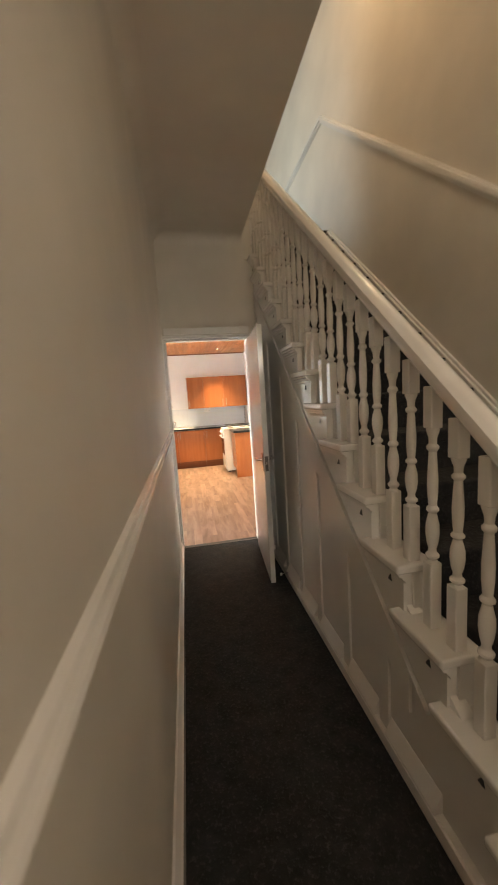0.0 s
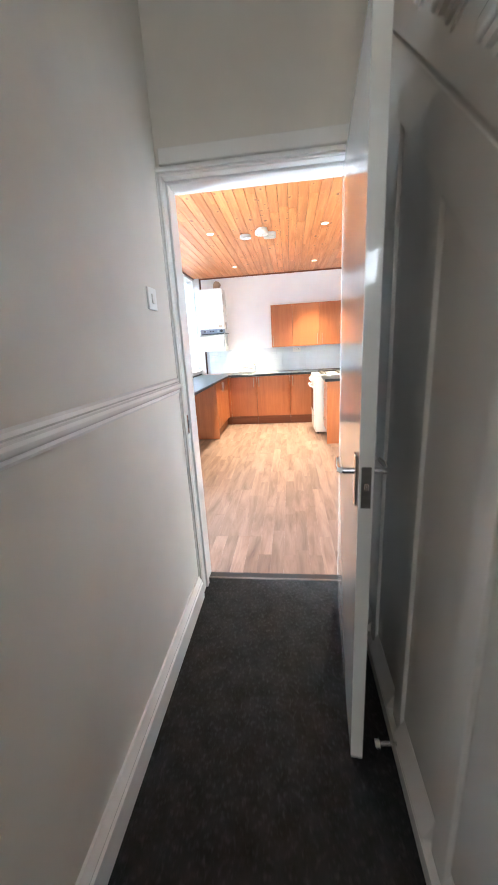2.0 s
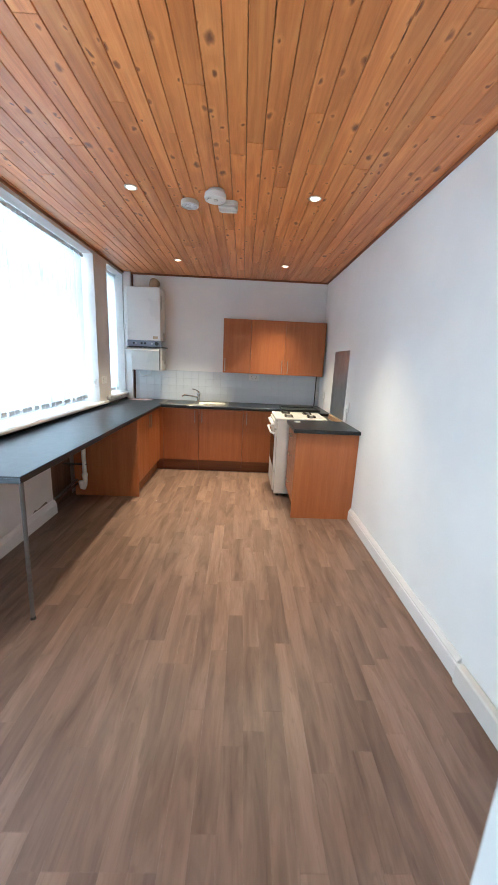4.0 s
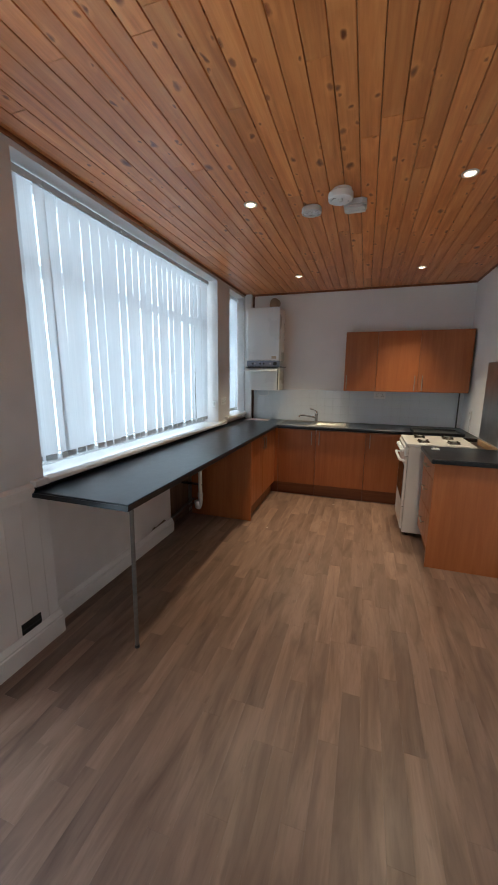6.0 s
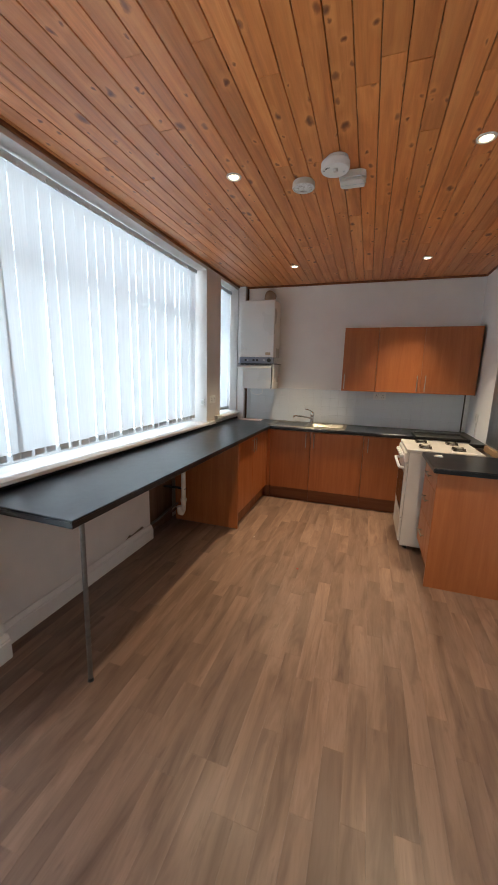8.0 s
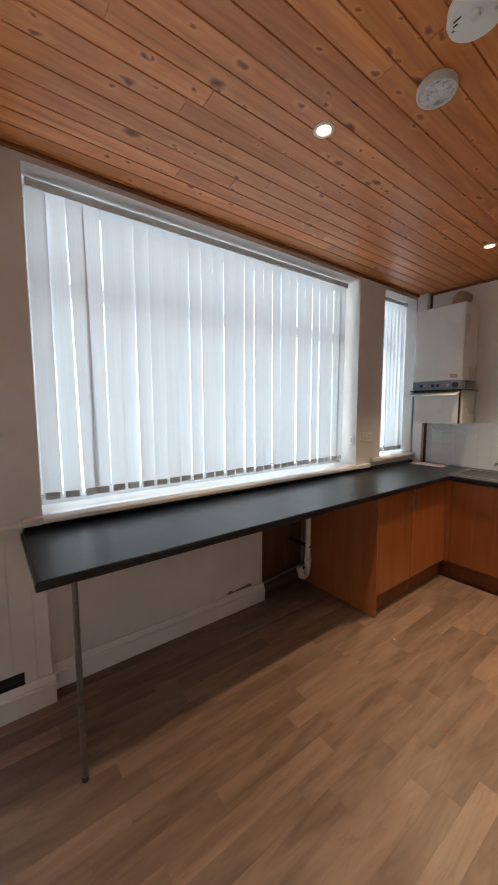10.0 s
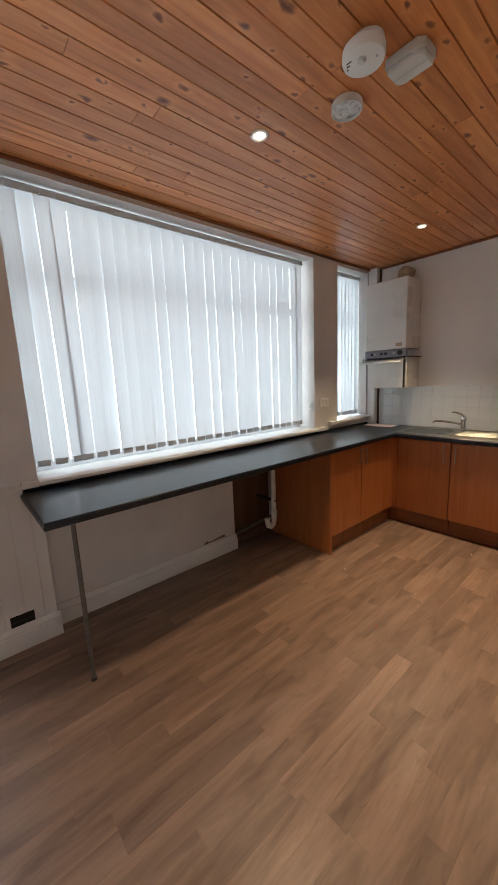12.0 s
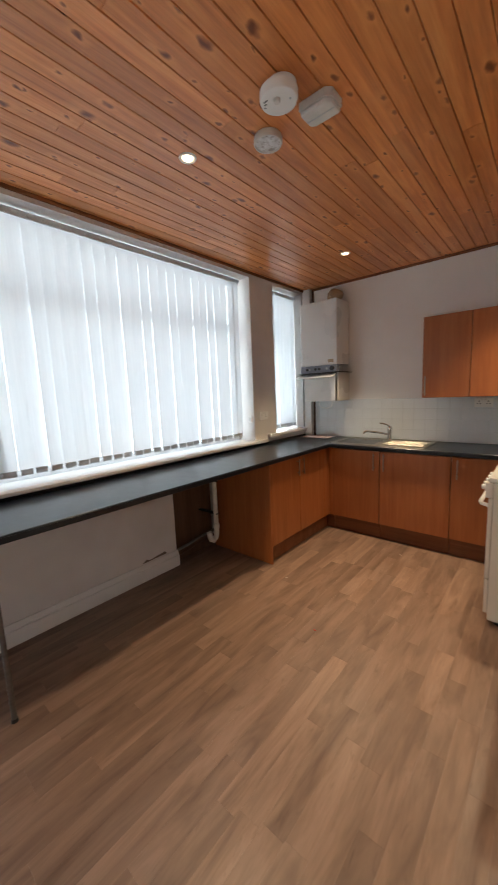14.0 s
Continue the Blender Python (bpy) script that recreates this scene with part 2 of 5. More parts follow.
AGED = painted("aged_plastic", (0.82, 0.81, 0.76), 0.4, 0.10, 40, 0.04, 9)
PANELGREY = painted("grey_blue_panel", (0.26, 0.29, 0.36), 0.4, 0.05)
DARKPLASTIC = painted("dark_plastic", (0.025, 0.027, 0.03), 0.4, 0.1)
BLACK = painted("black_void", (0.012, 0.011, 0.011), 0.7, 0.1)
SHADOWGREY = painted("blind_weight_grey", (0.58, 0.61, 0.63), 0.5, 0.05)
BEIGE = painted("beige_flue", (0.50, 0.38, 0.25), 0.6, 0.12)
STEEL = brushed("brushed_steel", (0.46, 0.48, 0.51), 0.42, (2, 120, 2))
SINK = brushed("sink_steel", (0.30, 0.285, 0.26), 0.40, (60, 3, 60))
HANDLE = brushed("satin_handle", (0.46, 0.42, 0.36), 0.36, (8, 8, 60))
CHROME = material("chrome", (0.72, 0.72, 0.72), 0.14, 1.0)[0]
DULL = brushed("dull_steel_tube", (0.24, 0.23, 0.22), 0.5, (8, 8, 60))
OVEN_GLASS = material("oven_glass", (0.016, 0.012, 0.010), 0.22)[0]
PINK = painted("pink_plaster_board", (0.66, 0.50, 0.48), 0.7, 0.1)
EXTERIOR = painted("outer_render", (0.55, 0.53, 0.50), 0.9, 0.1)

GLASS, gt, gb = material("window_glass", (1, 1, 1), 0.0)
gb.inputs["Transmission Weight"].default_value = 1.0
gb.inputs["IOR"].default_value = 1.1

FABRIC, ft, fb = material("blind_fabric", (0.82, 0.84, 0.86), 0.8)
weave = noise_tex(ft, coords(ft, (300, 300, 300)).outputs[0], 1, 2)
slub = noise_tex(ft, coords(ft, (160, 160, 3)).outputs[0], 1, 3)
fcol = ramp(ft, slub, (0.3, (0.78, 0.81, 0.83)), (0.7, (0.84, 0.865, 0.885)))
ft.links.new(fcol, fb.inputs["Base Color"])
bump(ft, fb, weave, 0.2, 0.0005)
trans = ft.nodes.new("ShaderNodeBsdfTranslucent")
ft.links.new(fcol, trans.inputs["Color"])
blend = ft.nodes.new("ShaderNodeMixShader")
blend.inputs[0].default_value = 0.205
ft.links.new(fb.outputs[0], blend.inputs[1])
ft.links.new(trans.outputs[0], blend.inputs[2])
ft.links.new(blend.outputs[0], ft.nodes["Material Output"].inputs["Surface"])

BULB, bt, bb = material("lit_bulb", (1, 0.9, 0.75), 0.4)
bb.inputs["Emission Color"].default_value = (1.0, 0.78, 0.48, 1)
bb.inputs["Emission Strength"].default_value = 5.0


# ---- mesh helpers ----
BASE = {}


def box(bm, lo, hi, bevel=0.0, seg=1):
    """A box between two corners, its edges rounded by bevel."""
    t = bmesh.new()
    size = Vector(hi) - Vector(lo)
    mid = (Vector(hi) + Vector(lo)) / 2
    bmesh.ops.create_cube(t, size=1, matrix=Matrix.LocRotScale(mid, None, size))
    if bevel:
        bmesh.ops.bevel(t, geom=t.edges[:], offset=min(bevel, 0.45 * min(size)), segments=seg, affect="EDGES", profile=0.5)
    graft(bm, t)
    return bm


def graft(bm, t, m=None):
    if m:
        bmesh.ops.transform(t, matrix=m, verts=t.verts)
    me = bpy.data.meshes.new("graft")
    t.to_mesh(me)
    t.free()
    bm.from_mesh(me)
    bpy.data.meshes.remove(me)


def rod(bm, a, b, r, r2=None, seg=16, bevel=0.0):
    """A cylinder or cone from a to b."""
    t = bmesh.new()
    a, b = Vector(a), Vector(b)
    bmesh.ops.create_cone(t, cap_ends=True, segments=seg, radius1=r, radius2=r if r2 is None else r2, depth=(b - a).length)
    if bevel:
        rim = [e for e in t.edges if abs(e.verts[0].co.z - e.verts[1].co.z) < 1e-6]
        bmesh.ops.bevel(t, geom=rim, offset=bevel, segments=2, affect="EDGES", profile=0.5)
    graft(bm, t, Matrix.Translation((a + b) / 2) @ (b - a).to_track_quat("Z", "Y").to_matrix().to_4x4())
    return bm


def turned(bm, profile, m, seg=16):
    """A solid turned round the local z axis from rows of radius and height."""
    t = bmesh.new()
    rings = [[t.verts.new((r * math.cos(2 * math.pi * k / seg), r * math.sin(2 * math.pi * k / seg), z)) for k in range(seg)] for r, z in profile]
    for a, b in zip(rings, rings[1:]):
        for k in range(seg):
            t.faces.new((a[k], a[(k + 1) % seg], b[(k + 1) % seg], b[k]))
    t.faces.new(rings[0][::-1])
    t.faces.new(rings[-1])
    graft(bm, t, m)
    return bm


def tube(bm, points, r, seg=10):
    """A round tube along a line of points."""
    t = bmesh.new()
    pts = [Vector(p) for p in points]
    rings = []
    for n, p in enumerate(pts):
        way = (pts[min(n + 1, len(pts) - 1)] - pts[max(n - 1, 0)]).normalized()
        side = way.orthogonal().normalized() if not rings else (side - way * side.dot(way)).normalized()
        other = way.cross(side)
        rings.append([t.verts.new(p + r * (side * math.cos(2 * math.pi * k / seg) + other * math.sin(2 * math.pi * k / seg))) for k in range(seg)])
    for a, b in zip(rings, rings[1:]):
        for k in range(seg):
            t.faces.new((a[k], a[(k + 1) % seg], b[(k + 1) % seg], b[k]))
    t.faces.new(rings[0][::-1])
    t.faces.new(rings[-1])
    bmesh.ops.recalc_face_normals(t, faces=t.faces[:])
    graft(bm, t)
    return bm


def prism(bm, outline, axis, a, b, bevel=0.0):
    """A flat outline, given in the other two axes in order, drawn out along axis from a to b."""
    t = bmesh.new()

    def at(p, v):
        return {"x": (v, p[0], p[1]), "y": (p[0], v, p[1]), "z": (p[0], p[1], v)}[axis]

    one, two = [t.verts.new(at(p, a)) for p in outline], [t.verts.new(at(p, b)) for p in outline]
    t.faces.new(one)
    t.faces.new(two[::-1])
    n = len(outline)
    for k in range(n):
        t.faces.new((one[k], two[k], two[(k + 1) % n], one[(k + 1) % n]))
    bmesh.ops.recalc_face_normals(t, faces=t.faces[:])
    if bevel:
        bmesh.ops.bevel(t, geom=t.edges[:], offset=bevel, segments=2, affect="EDGES", profile=0.5)
    graft(bm, t)
    return bm


def weigh_normals(me, limit=0.82):
    """Shade by area-weighted normals: broad faces stay flat, small bevels and turned faces blend."""
    polys = me.polygons
    ways = [p.normal.copy() for p in polys]
    sizes = [p.area for p in polys]
    about = collections.defaultdict(list)
    for p in polys:
        for v in p.vertices:
            about[v].append(p.index)
    loops = [None] * len(me.loops)
    for p in polys:
        own = ways[p.index]
        for k in p.loop_indices:
            total = Vector()
            for q in about[me.loops[k].vertex_index]:
                if ways[q].dot(own) > limit:
                    total += ways[q] * sizes[q]
            loops[k] = total.normalized() if total.length > 1e-12 else own
    me.normals_split_custom_set(loops)


def mesh_of(name, bm, mat, smooth=True):
    me = bpy.data.meshes.new(name)
    if smooth:
        for f in bm.faces:
            f.smooth = True
    bm.to_mesh(me)
    bm.free()
    if smooth:
        weigh_normals(me)
    me.materials.append(mat)
    return me


def part(name, bm, mat, parent=None, label="", smooth=True):
    """ONE mesh object, in world coordinates, under a thing or a part."""
    me = bm if isinstance(bm, bpy.types.Mesh) else mesh_of(name, bm, mat, smooth)
    ob = new(name, me)
    if parent:
        ob.parent = parent
        ob.matrix_parent_inverse = Matrix.Translation(-BASE.get(parent.name, Vector()))
    return tagged(ob, label)


def placed(name, me, parent, m):
    """A piece on shared mesh data at a pose of its own."""
    ob = new(name, me)
    ob.parent = parent
    ob.matrix_parent_inverse = Matrix.Translation(-BASE.get(parent.name, Vector()))
    ob.matrix_basis = m
    return ob


def thing(name, base, label, category, group=""):
    ob = new(name)
    ob.location = base
    ob.empty_display_size = 0.1
    BASE[ob.name] = Vector(base)
    return tagged(ob, label, category, group)


def structure(name, bm, mat, label, category):
    return tagged(part(name, bm, mat), label, category, kind="structure")


def B(lo, hi, bevel=0.0, seg=1):
    return box(bmesh.new(), lo, hi, bevel, seg)

# ---- plan, in metres ----
WX = -1.20            # kitchen face of the window wall
RX = 1.645            # kitchen face of the right wall
FY = 4.97             # kitchen face of the far wall
HX = -0.018           # hall face of the long wall
HALL_TOP = 3.06
RISE, GO = 0.196, 0.226
STEPS = 17
TOP = 0.118 + RISE * (STEPS - 1)    # landing height
SPANDREL = 0.89       # hall face of the panelling under the stairs
STAIR_X = 1.81        # wall beside the stairs


def nose(n):
    return -2.598 + GO * (n - 5), 0.118 + RISE * (n - 1)


def nosing_at(y):
    return 0.902 + RISE * (y + 2.598) / GO


# ---- setting: kitchen ----
bm = bmesh.new()
for lo, hi in (
    ((WX - 0.30, -0.2, 0.0), (WX, 0.02, 2.95)),
    ((WX - 0.30, 0.02, 2.08), (WX, 0.76, 2.95)),
    ((WX - 0.30, 0.76, 0.0), (WX, 1.44, 2.95)),
    ((WX - 0.30, 1.44, 2.60), (WX, 3.93, 2.95)),
    ((WX - 0.30, 3.93, 0.90), (WX, 4.31, 2.95)),
    ((WX - 0.30, 4.31, 2.60), (WX, 4.88, 2.95)),
    ((WX - 0.30, 4.88, 0.90), (WX, FY + 0.2, 2.95)),
    ((WX - 0.30, 4.31, 0.90), (WX, 4.88, 0.985)),
    ((WX - 0.30, 1.44, 0.90), (WX, 3.93, 0.935)),
    ((WX - 0.30, 1.44, 0.0), (WX - 0.085, 2.90, 0.90)),
    ((WX - 0.30, 2.90, 0.0), (WX - 0.16, FY + 0.2, 0.90)),
):
    box(bm, lo, hi)
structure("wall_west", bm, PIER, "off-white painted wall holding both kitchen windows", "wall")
structure("wall_north", B((WX, FY, 0), (1.9, FY + 0.2, 2.95)), KITCHEN_WALL, "plain white painted wall above the sink run", "wall")
structure("wall_east", B((RX, 0.0, 0), (RX + 0.25, FY, 2.95)), KITCHEN_WALL, "plain white painted kitchen side wall", "wall")
bm = bmesh.new()
box(bm, (WX, -0.2, 0), (HX - 0.012, 0, HALL_TOP))
box(bm, (HX - 0.012, -0.2, 2.16), (0.815, 0, HALL_TOP))
box(bm, (0.815, -0.2, 0), (RX + 0.25, 0, 2.85))
structure("wall_south", bm, HALL_WALL, "painted wall between hall and kitchen with a doorway", "wall")

# pine ceiling: boards with a small step and a dark groove between them, some butted end to end
bm = bmesh.new()
random.seed(5)
WIDE = 0.0905
rows = int((RX - WX) / WIDE) + 2
for r in range(rows):
    x0 = max(WX, -1.256 + r * WIDE)
    x1 = min(-1.256 + (r + 1) * WIDE, RX)
    if x1 - x0 < 0.01:
        continue
    cuts = [0.0]
    at = random.uniform(0.5, 2.6)
    while at < FY - 0.3:
        cuts.append(at)
        at += random.choice((1.2, 1.8, 2.4, 2.4)) * random.uniform(0.85, 1.1)
    cuts.append(FY)
    for a, b in zip(cuts, cuts[1:]):
        lift = random.uniform(0, 0.0012)
        outline = [(x0 + 0.0009, CEIL + 0.004 + lift), (x0 + 0.0034, CEIL + lift), (x1 - 0.0034, CEIL + lift), (x1 - 0.0009, CEIL + 0.004 + lift), (x1 - 0.0009, CEIL + 0.016), (x0 + 0.0009, CEIL + 0.016)]
        y0, y1 = a + 0.001, b - 0.001
        v0 = [bm.verts.new((p[0], y0, p[1])) for p in outline]
        v1 = [bm.verts.new((p[0], y1, p[1])) for p in outline]
        bm.faces.new(v0)
        bm.faces.new(v1[::-1])
        for k in range(6):
            bm.faces.new((v0[k], v1[k], v1[(k + 1) % 6], v0[(k + 1) % 6]))
bmesh.ops.recalc_face_normals(bm, faces=bm.faces[:])
structure("ceiling", bm, PINE, "varnished knotty pine tongue-and-groove board ceiling", "ceiling")
structure("ceiling_void", B((WX - 0.1, -0.1, CEIL + 0.018), (RX + 0.1, FY + 0.1, CEIL + 0.06)), BLACK, "dark backing above the pine boards", "ceiling")

bm = bmesh.new()
for lo, hi in (((WX, 0.0, CEIL - 0.022), (WX + 0.016, FY, CEIL + 0.002)), ((RX - 0.016, 0.0, CEIL - 0.022), (RX, FY, CEIL + 0.002)), ((WX + 0.016, FY - 0.016, CEIL - 0.022), (RX - 0.016, FY, CEIL + 0.002))):
    box(bm, lo, hi, 0.004)
structure("ceiling_trim", bm, wooden("pine_trim", (0.16, 0.05, 0.018), (0.26, 0.09, 0.03), (0.34, 0.13, 0.05), 0.45, "y", 1.0, 0, "object", 0.1), "thin dark-stained wooden ceiling bead", "trim")


def skirting(name, axis, face, a, b, sign, high=0.145, deep=0.022, mat=None, label="white gloss painted moulded skirting board"):
    """A moulded board against a wall: axis is the way it runs, face the wall's place, sign the side it stands out to."""
    s = sign
    outline = [(face, 0.002), (face + s * deep, 0.002), (face + s * deep, high * 0.70), (face + s * deep * 0.75, high * 0.74), (face + s * deep * 0.8, high * 0.80), (face + s * deep * 0.45, high * 0.93), (face + s * deep * 0.3, high), (face, high)]
    t = bmesh.new()
    if axis == "y":
        prism(t, outline, "y", a, b)
    else:
        prism(t, outline, "x", a, b)
    return structure(name, t, mat or GLOSS, label, "skirting")


skirting("baseboard_east", "y", RX, 1.14, 3.0, -1, 0.125, 0.028)
skirting("baseboard_west_step", "y", WX + 0.006, 0.89, 1.452, 1, 0.148, 0.03)
skirting("baseboard_west", "y", WX - 0.085, 1.452, 2.905, 1, 0.135, 0.03, label="white skirting board with chipped plaster above it")

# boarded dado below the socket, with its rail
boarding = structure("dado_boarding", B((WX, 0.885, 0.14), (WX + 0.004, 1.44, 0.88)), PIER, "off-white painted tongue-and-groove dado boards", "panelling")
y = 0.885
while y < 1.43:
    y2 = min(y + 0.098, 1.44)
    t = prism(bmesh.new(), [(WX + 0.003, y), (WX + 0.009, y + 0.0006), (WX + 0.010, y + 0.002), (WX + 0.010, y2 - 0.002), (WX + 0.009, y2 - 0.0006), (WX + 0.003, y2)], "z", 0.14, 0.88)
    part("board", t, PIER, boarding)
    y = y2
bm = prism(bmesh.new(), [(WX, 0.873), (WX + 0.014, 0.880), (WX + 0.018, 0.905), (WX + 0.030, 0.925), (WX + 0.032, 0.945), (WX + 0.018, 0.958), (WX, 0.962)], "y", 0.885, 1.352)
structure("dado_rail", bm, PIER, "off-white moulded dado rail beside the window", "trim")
bm = B((WX, 0.76, 0), (WX + 0.035, 0.88, 2.12), 0.006)
structure("door_frame_side", bm, GLOSS, "white painted upright frame at the wall's end", "trim")
bm = B((RX - 0.045, 0.3, 0.0), (RX, 1.125, 0.115), 0.008)
structure("boxing_east", bm, CREAM_METAL, "cream painted low pipe boxing ending the skirting", "boxing")

# concrete slab and planks of printed vinyl come last; the carpet edge strip is here
slab = structure("floor", B((WX - 0.3, -0.03, -0.1), (RX + 0.25, FY + 0.2, -0.003)), JOINT, "oak-look vinyl plank kitchen floor", "floor")
structure("carpet", B((HX - 0.1, -5.4, -0.1), (STAIR_X, -0.055, 0.002)), CARPET, "charcoal short-pile hall carpet", "carpet")
strip = B((HX, -0.056, -0.05), (0.815, -0.006, 0.003), 0.002)
structure("threshold_strip", strip, DARKPLASTIC, "dark ribbed threshold strip between carpet and vinyl", "threshold")
structure("threshold_trim", B((HX, -0.068, 0.0), (0.815, -0.054, 0.006), 0.002), DULL, "thin metal edging bar of the carpet", "threshold")


# ---- back door ----
bd = thing("door_3", (WX - 0.2, 0.39, 0), "white plastic back door with a tall glazed panel", "door")
bd["kind"] = "structure"
t = bmesh.new()
for lo, hi in (((WX - 0.25, 0.02, 0.01), (WX - 0.18, 0.11, 2.08)), ((WX - 0.25, 0.67, 0.01), (WX - 0.18, 0.76, 2.08)), ((WX - 0.25, 0.11, 0.01), (WX - 0.18, 0.67, 0.22)), ((WX - 0.25, 0.11, 1.98), (WX - 0.18, 0.67, 2.08))):
    box(t, lo, hi, 0.004)
part("frame", t, UPVC, bd)
pane = part("pane", B((WX - 0.22, 0.11, 0.22), (WX - 0.214, 0.67, 1.98)), GLASS, bd)
pane.visible_shadow = False

# ---- windows and blinds ----
def window(name, y0, y1, z0, z1, mullions, transom):
    """A white plastic window set back in its reveal, in panes."""
    xo, xi = WX - 0.27, WX - 0.20
    w = thing(name, (xi, (y0 + y1) / 2, z0), "white plastic window with an upper transom, daylight behind it", "window")
    w["kind"] = "structure"
    t = bmesh.new()
    f = 0.06
    for lo, hi in (((xo, y0, z0), (xi, y1, z0 + f)), ((xo, y0, z1 - f), (xi, y1, z1)), ((xo, y0, z0 + f), (xi, y0 + f, z1 - f)), ((xo, y1 - f, z0 + f), (xi, y1, z1 - f))):
        box(t, lo, hi, 0.006)
    part("window_frame", t, UPVC, w)
    t = B((xo, y0 + f, transom - 0.04), (xi, y1 - f, transom + 0.04), 0.006)
    part("transom", t, UPVC, w)
    edges = [y0 + f] + [m for m in mullions] + [y1 - f]
    for m in mullions:
        for a, b in ((z0 + f, transom - 0.04), (transom + 0.04, z1 - f)):
            part("mullion", B((xo, m - 0.035, a), (xi, m + 0.035, b), 0.006), UPVC, w)
    for a, b in zip(edges, edges[1:]):
        a2, b2 = a + (0.035 if a in mullions else 0), b - (0.035 if b in mullions else 0)
        for za, zb in ((z0 + f, transom - 0.04), (transom + 0.04, z1 - f)):
            pane = part("pane", B((xo + 0.03, a2, za), (xo + 0.036, b2, zb)), GLASS, w)
            pane.visible_shadow = False
    return w


window("window_1", 1.44, 3.93, 0.968, 2.60, (), 2.13)
window("window_2", 4.31, 4.88, 0.985, 2.60, (), 2.13)


def sill(name, y0, y1, h0, h1, z):
    t = prism(bmesh.new(), [(WX - 0.20, z), (WX, z), (WX + 0.03, z - 0.003), (WX + 0.044, z - 0.014), (WX + 0.044, z - 0.030), (WX + 0.034, z - 0.038), (WX - 0.20, z - 0.038)], "y", h0, h1)
    box(t, (WX, y0, z - 0.038), (WX + 0.043, h0, z - 0.001), 0.003)
    box(t, (WX, h1, z - 0.038), (WX + 0.043, y1, z - 0.001), 0.003)
    return structure(name, t, GLOSS, "white gloss window board above the worktop", "window sill")


sill("window_sill", 1.352, 4.105, 1.44, 3.93, 0.978)
sill("window_sill_small", 4.145, 4.905, 4.31, 4.88, 1.022)

random.seed(11)


def blind(name, y0, y1, x, top, bottom, count, turn, label):
    """A vertical blind: rail with carriers, hanging slats, each with a weighted pocket at its foot."""
    b = thing(name, (x, (y0 + y1) / 2, top), label, "blind", "window blinds")
    t = B((x - 0.018, y0, top), (x + 0.018, y1, top + 0.032), 0.004)
    box(t, (x + 0.018, y0, top - 0.012), (x + 0.021, y1, top + 0.018), 0.001)
    part("headrail", t, FABRIC, b)
    drop = top - bottom
    t = bmesh.new()
    rows = 6
    cross = [(-0.0445, 0.0), (-0.022, 0.0008), (0.0, 0.0011), (0.022, 0.0008), (0.0445, 0.0)]
    grid = [[t.verts.new((c[1], c[0], -drop * k / rows)) for c in cross] for k in range(rows + 1)]
    for a, c in zip(grid, grid[1:]):
        for k in range(4):
            t.faces.new((a[k], a[k + 1], c[k + 1], c[k]))
    fabric = mesh_of("slat", t, FABRIC)
    weight = mesh_of("weight", box(B((-0.0035, -0.034, -drop), (0.0045, 0.034, -drop + 0.037), 0.002), (-0.001, -0.030, -drop - 0.001), (0.002, 0.030, -drop + 0.024)), SHADOWGREY)
    hook = mesh_of("hanger", box(B((-0.004, -0.009, -0.004), (0.010, 0.009, 0.006), 0.002), (0.0212, -0.006, -0.004), (0.026, 0.006, 0.012)), FABRIC)
    for k in range(count):
        yk = y0 + 0.04 + (y1 - y0 - 0.08) * k / (count - 1)
        ang, lean = turn + random.uniform(-0.9, 0.9), random.uniform(-0.06, 0.06)
        if name == "vertical_blind" and count > 12 and k < 4:
            ang, lean = (turn - 14, turn - 17, turn + 9, turn - 4)[k], (0.15, 0.5, 1.1, 0.1)[k]
            yk += (0.0, 0.0, -0.002, -0.008)[k]
        if name == "vertical_blind" and count > 12 and k == count - 2:
            yk += 0.018
        m = pose(x + (0.014 if count > 12 and k == 2 else 0.0), yk, top, 0, 0, ang) @ pose(0, 0, 0, lean, random.uniform(-0.4, 0.4), 0)
        s = placed("slat", fabric, b, m)
        for nm, data in (("weight", weight), ("hanger", hook)):
            o = new(nm, data)
            o.parent = s
    return b


blind("vertical_blind", 1.46, 3.87, WX - 0.105, 2.553, 1.022, 28, 3, "white fabric vertical blind with nearly closed slats, daylit from behind")
blind("vertical_blind", 4.33, 4.87, WX - 0.105, 2.553, 1.05, 8, 3, "small white fabric vertical blind with nearly closed slats")

# ---- worktops ----
WT, WB = 0.918, 0.880
WFX, WFY = -0.575, 4.38


def worktop(name, outline, label):
    t = bmesh.new()
    prism(t, outline, "z", WB, WT)
    bmesh.ops.remove_doubles(t, verts=t.verts, dist=1e-6)
    long_edges = [e for e in t.edges if abs(e.verts[0].co.z - e.verts[1].co.z) < 1e-6]
    bmesh.ops.bevel(t, geom=long_edges, offset=0.007, segments=3, affect="EDGES", profile=0.5)
    return tagged(part(name, t, WORKTOP, smooth=False), label, "worktop")


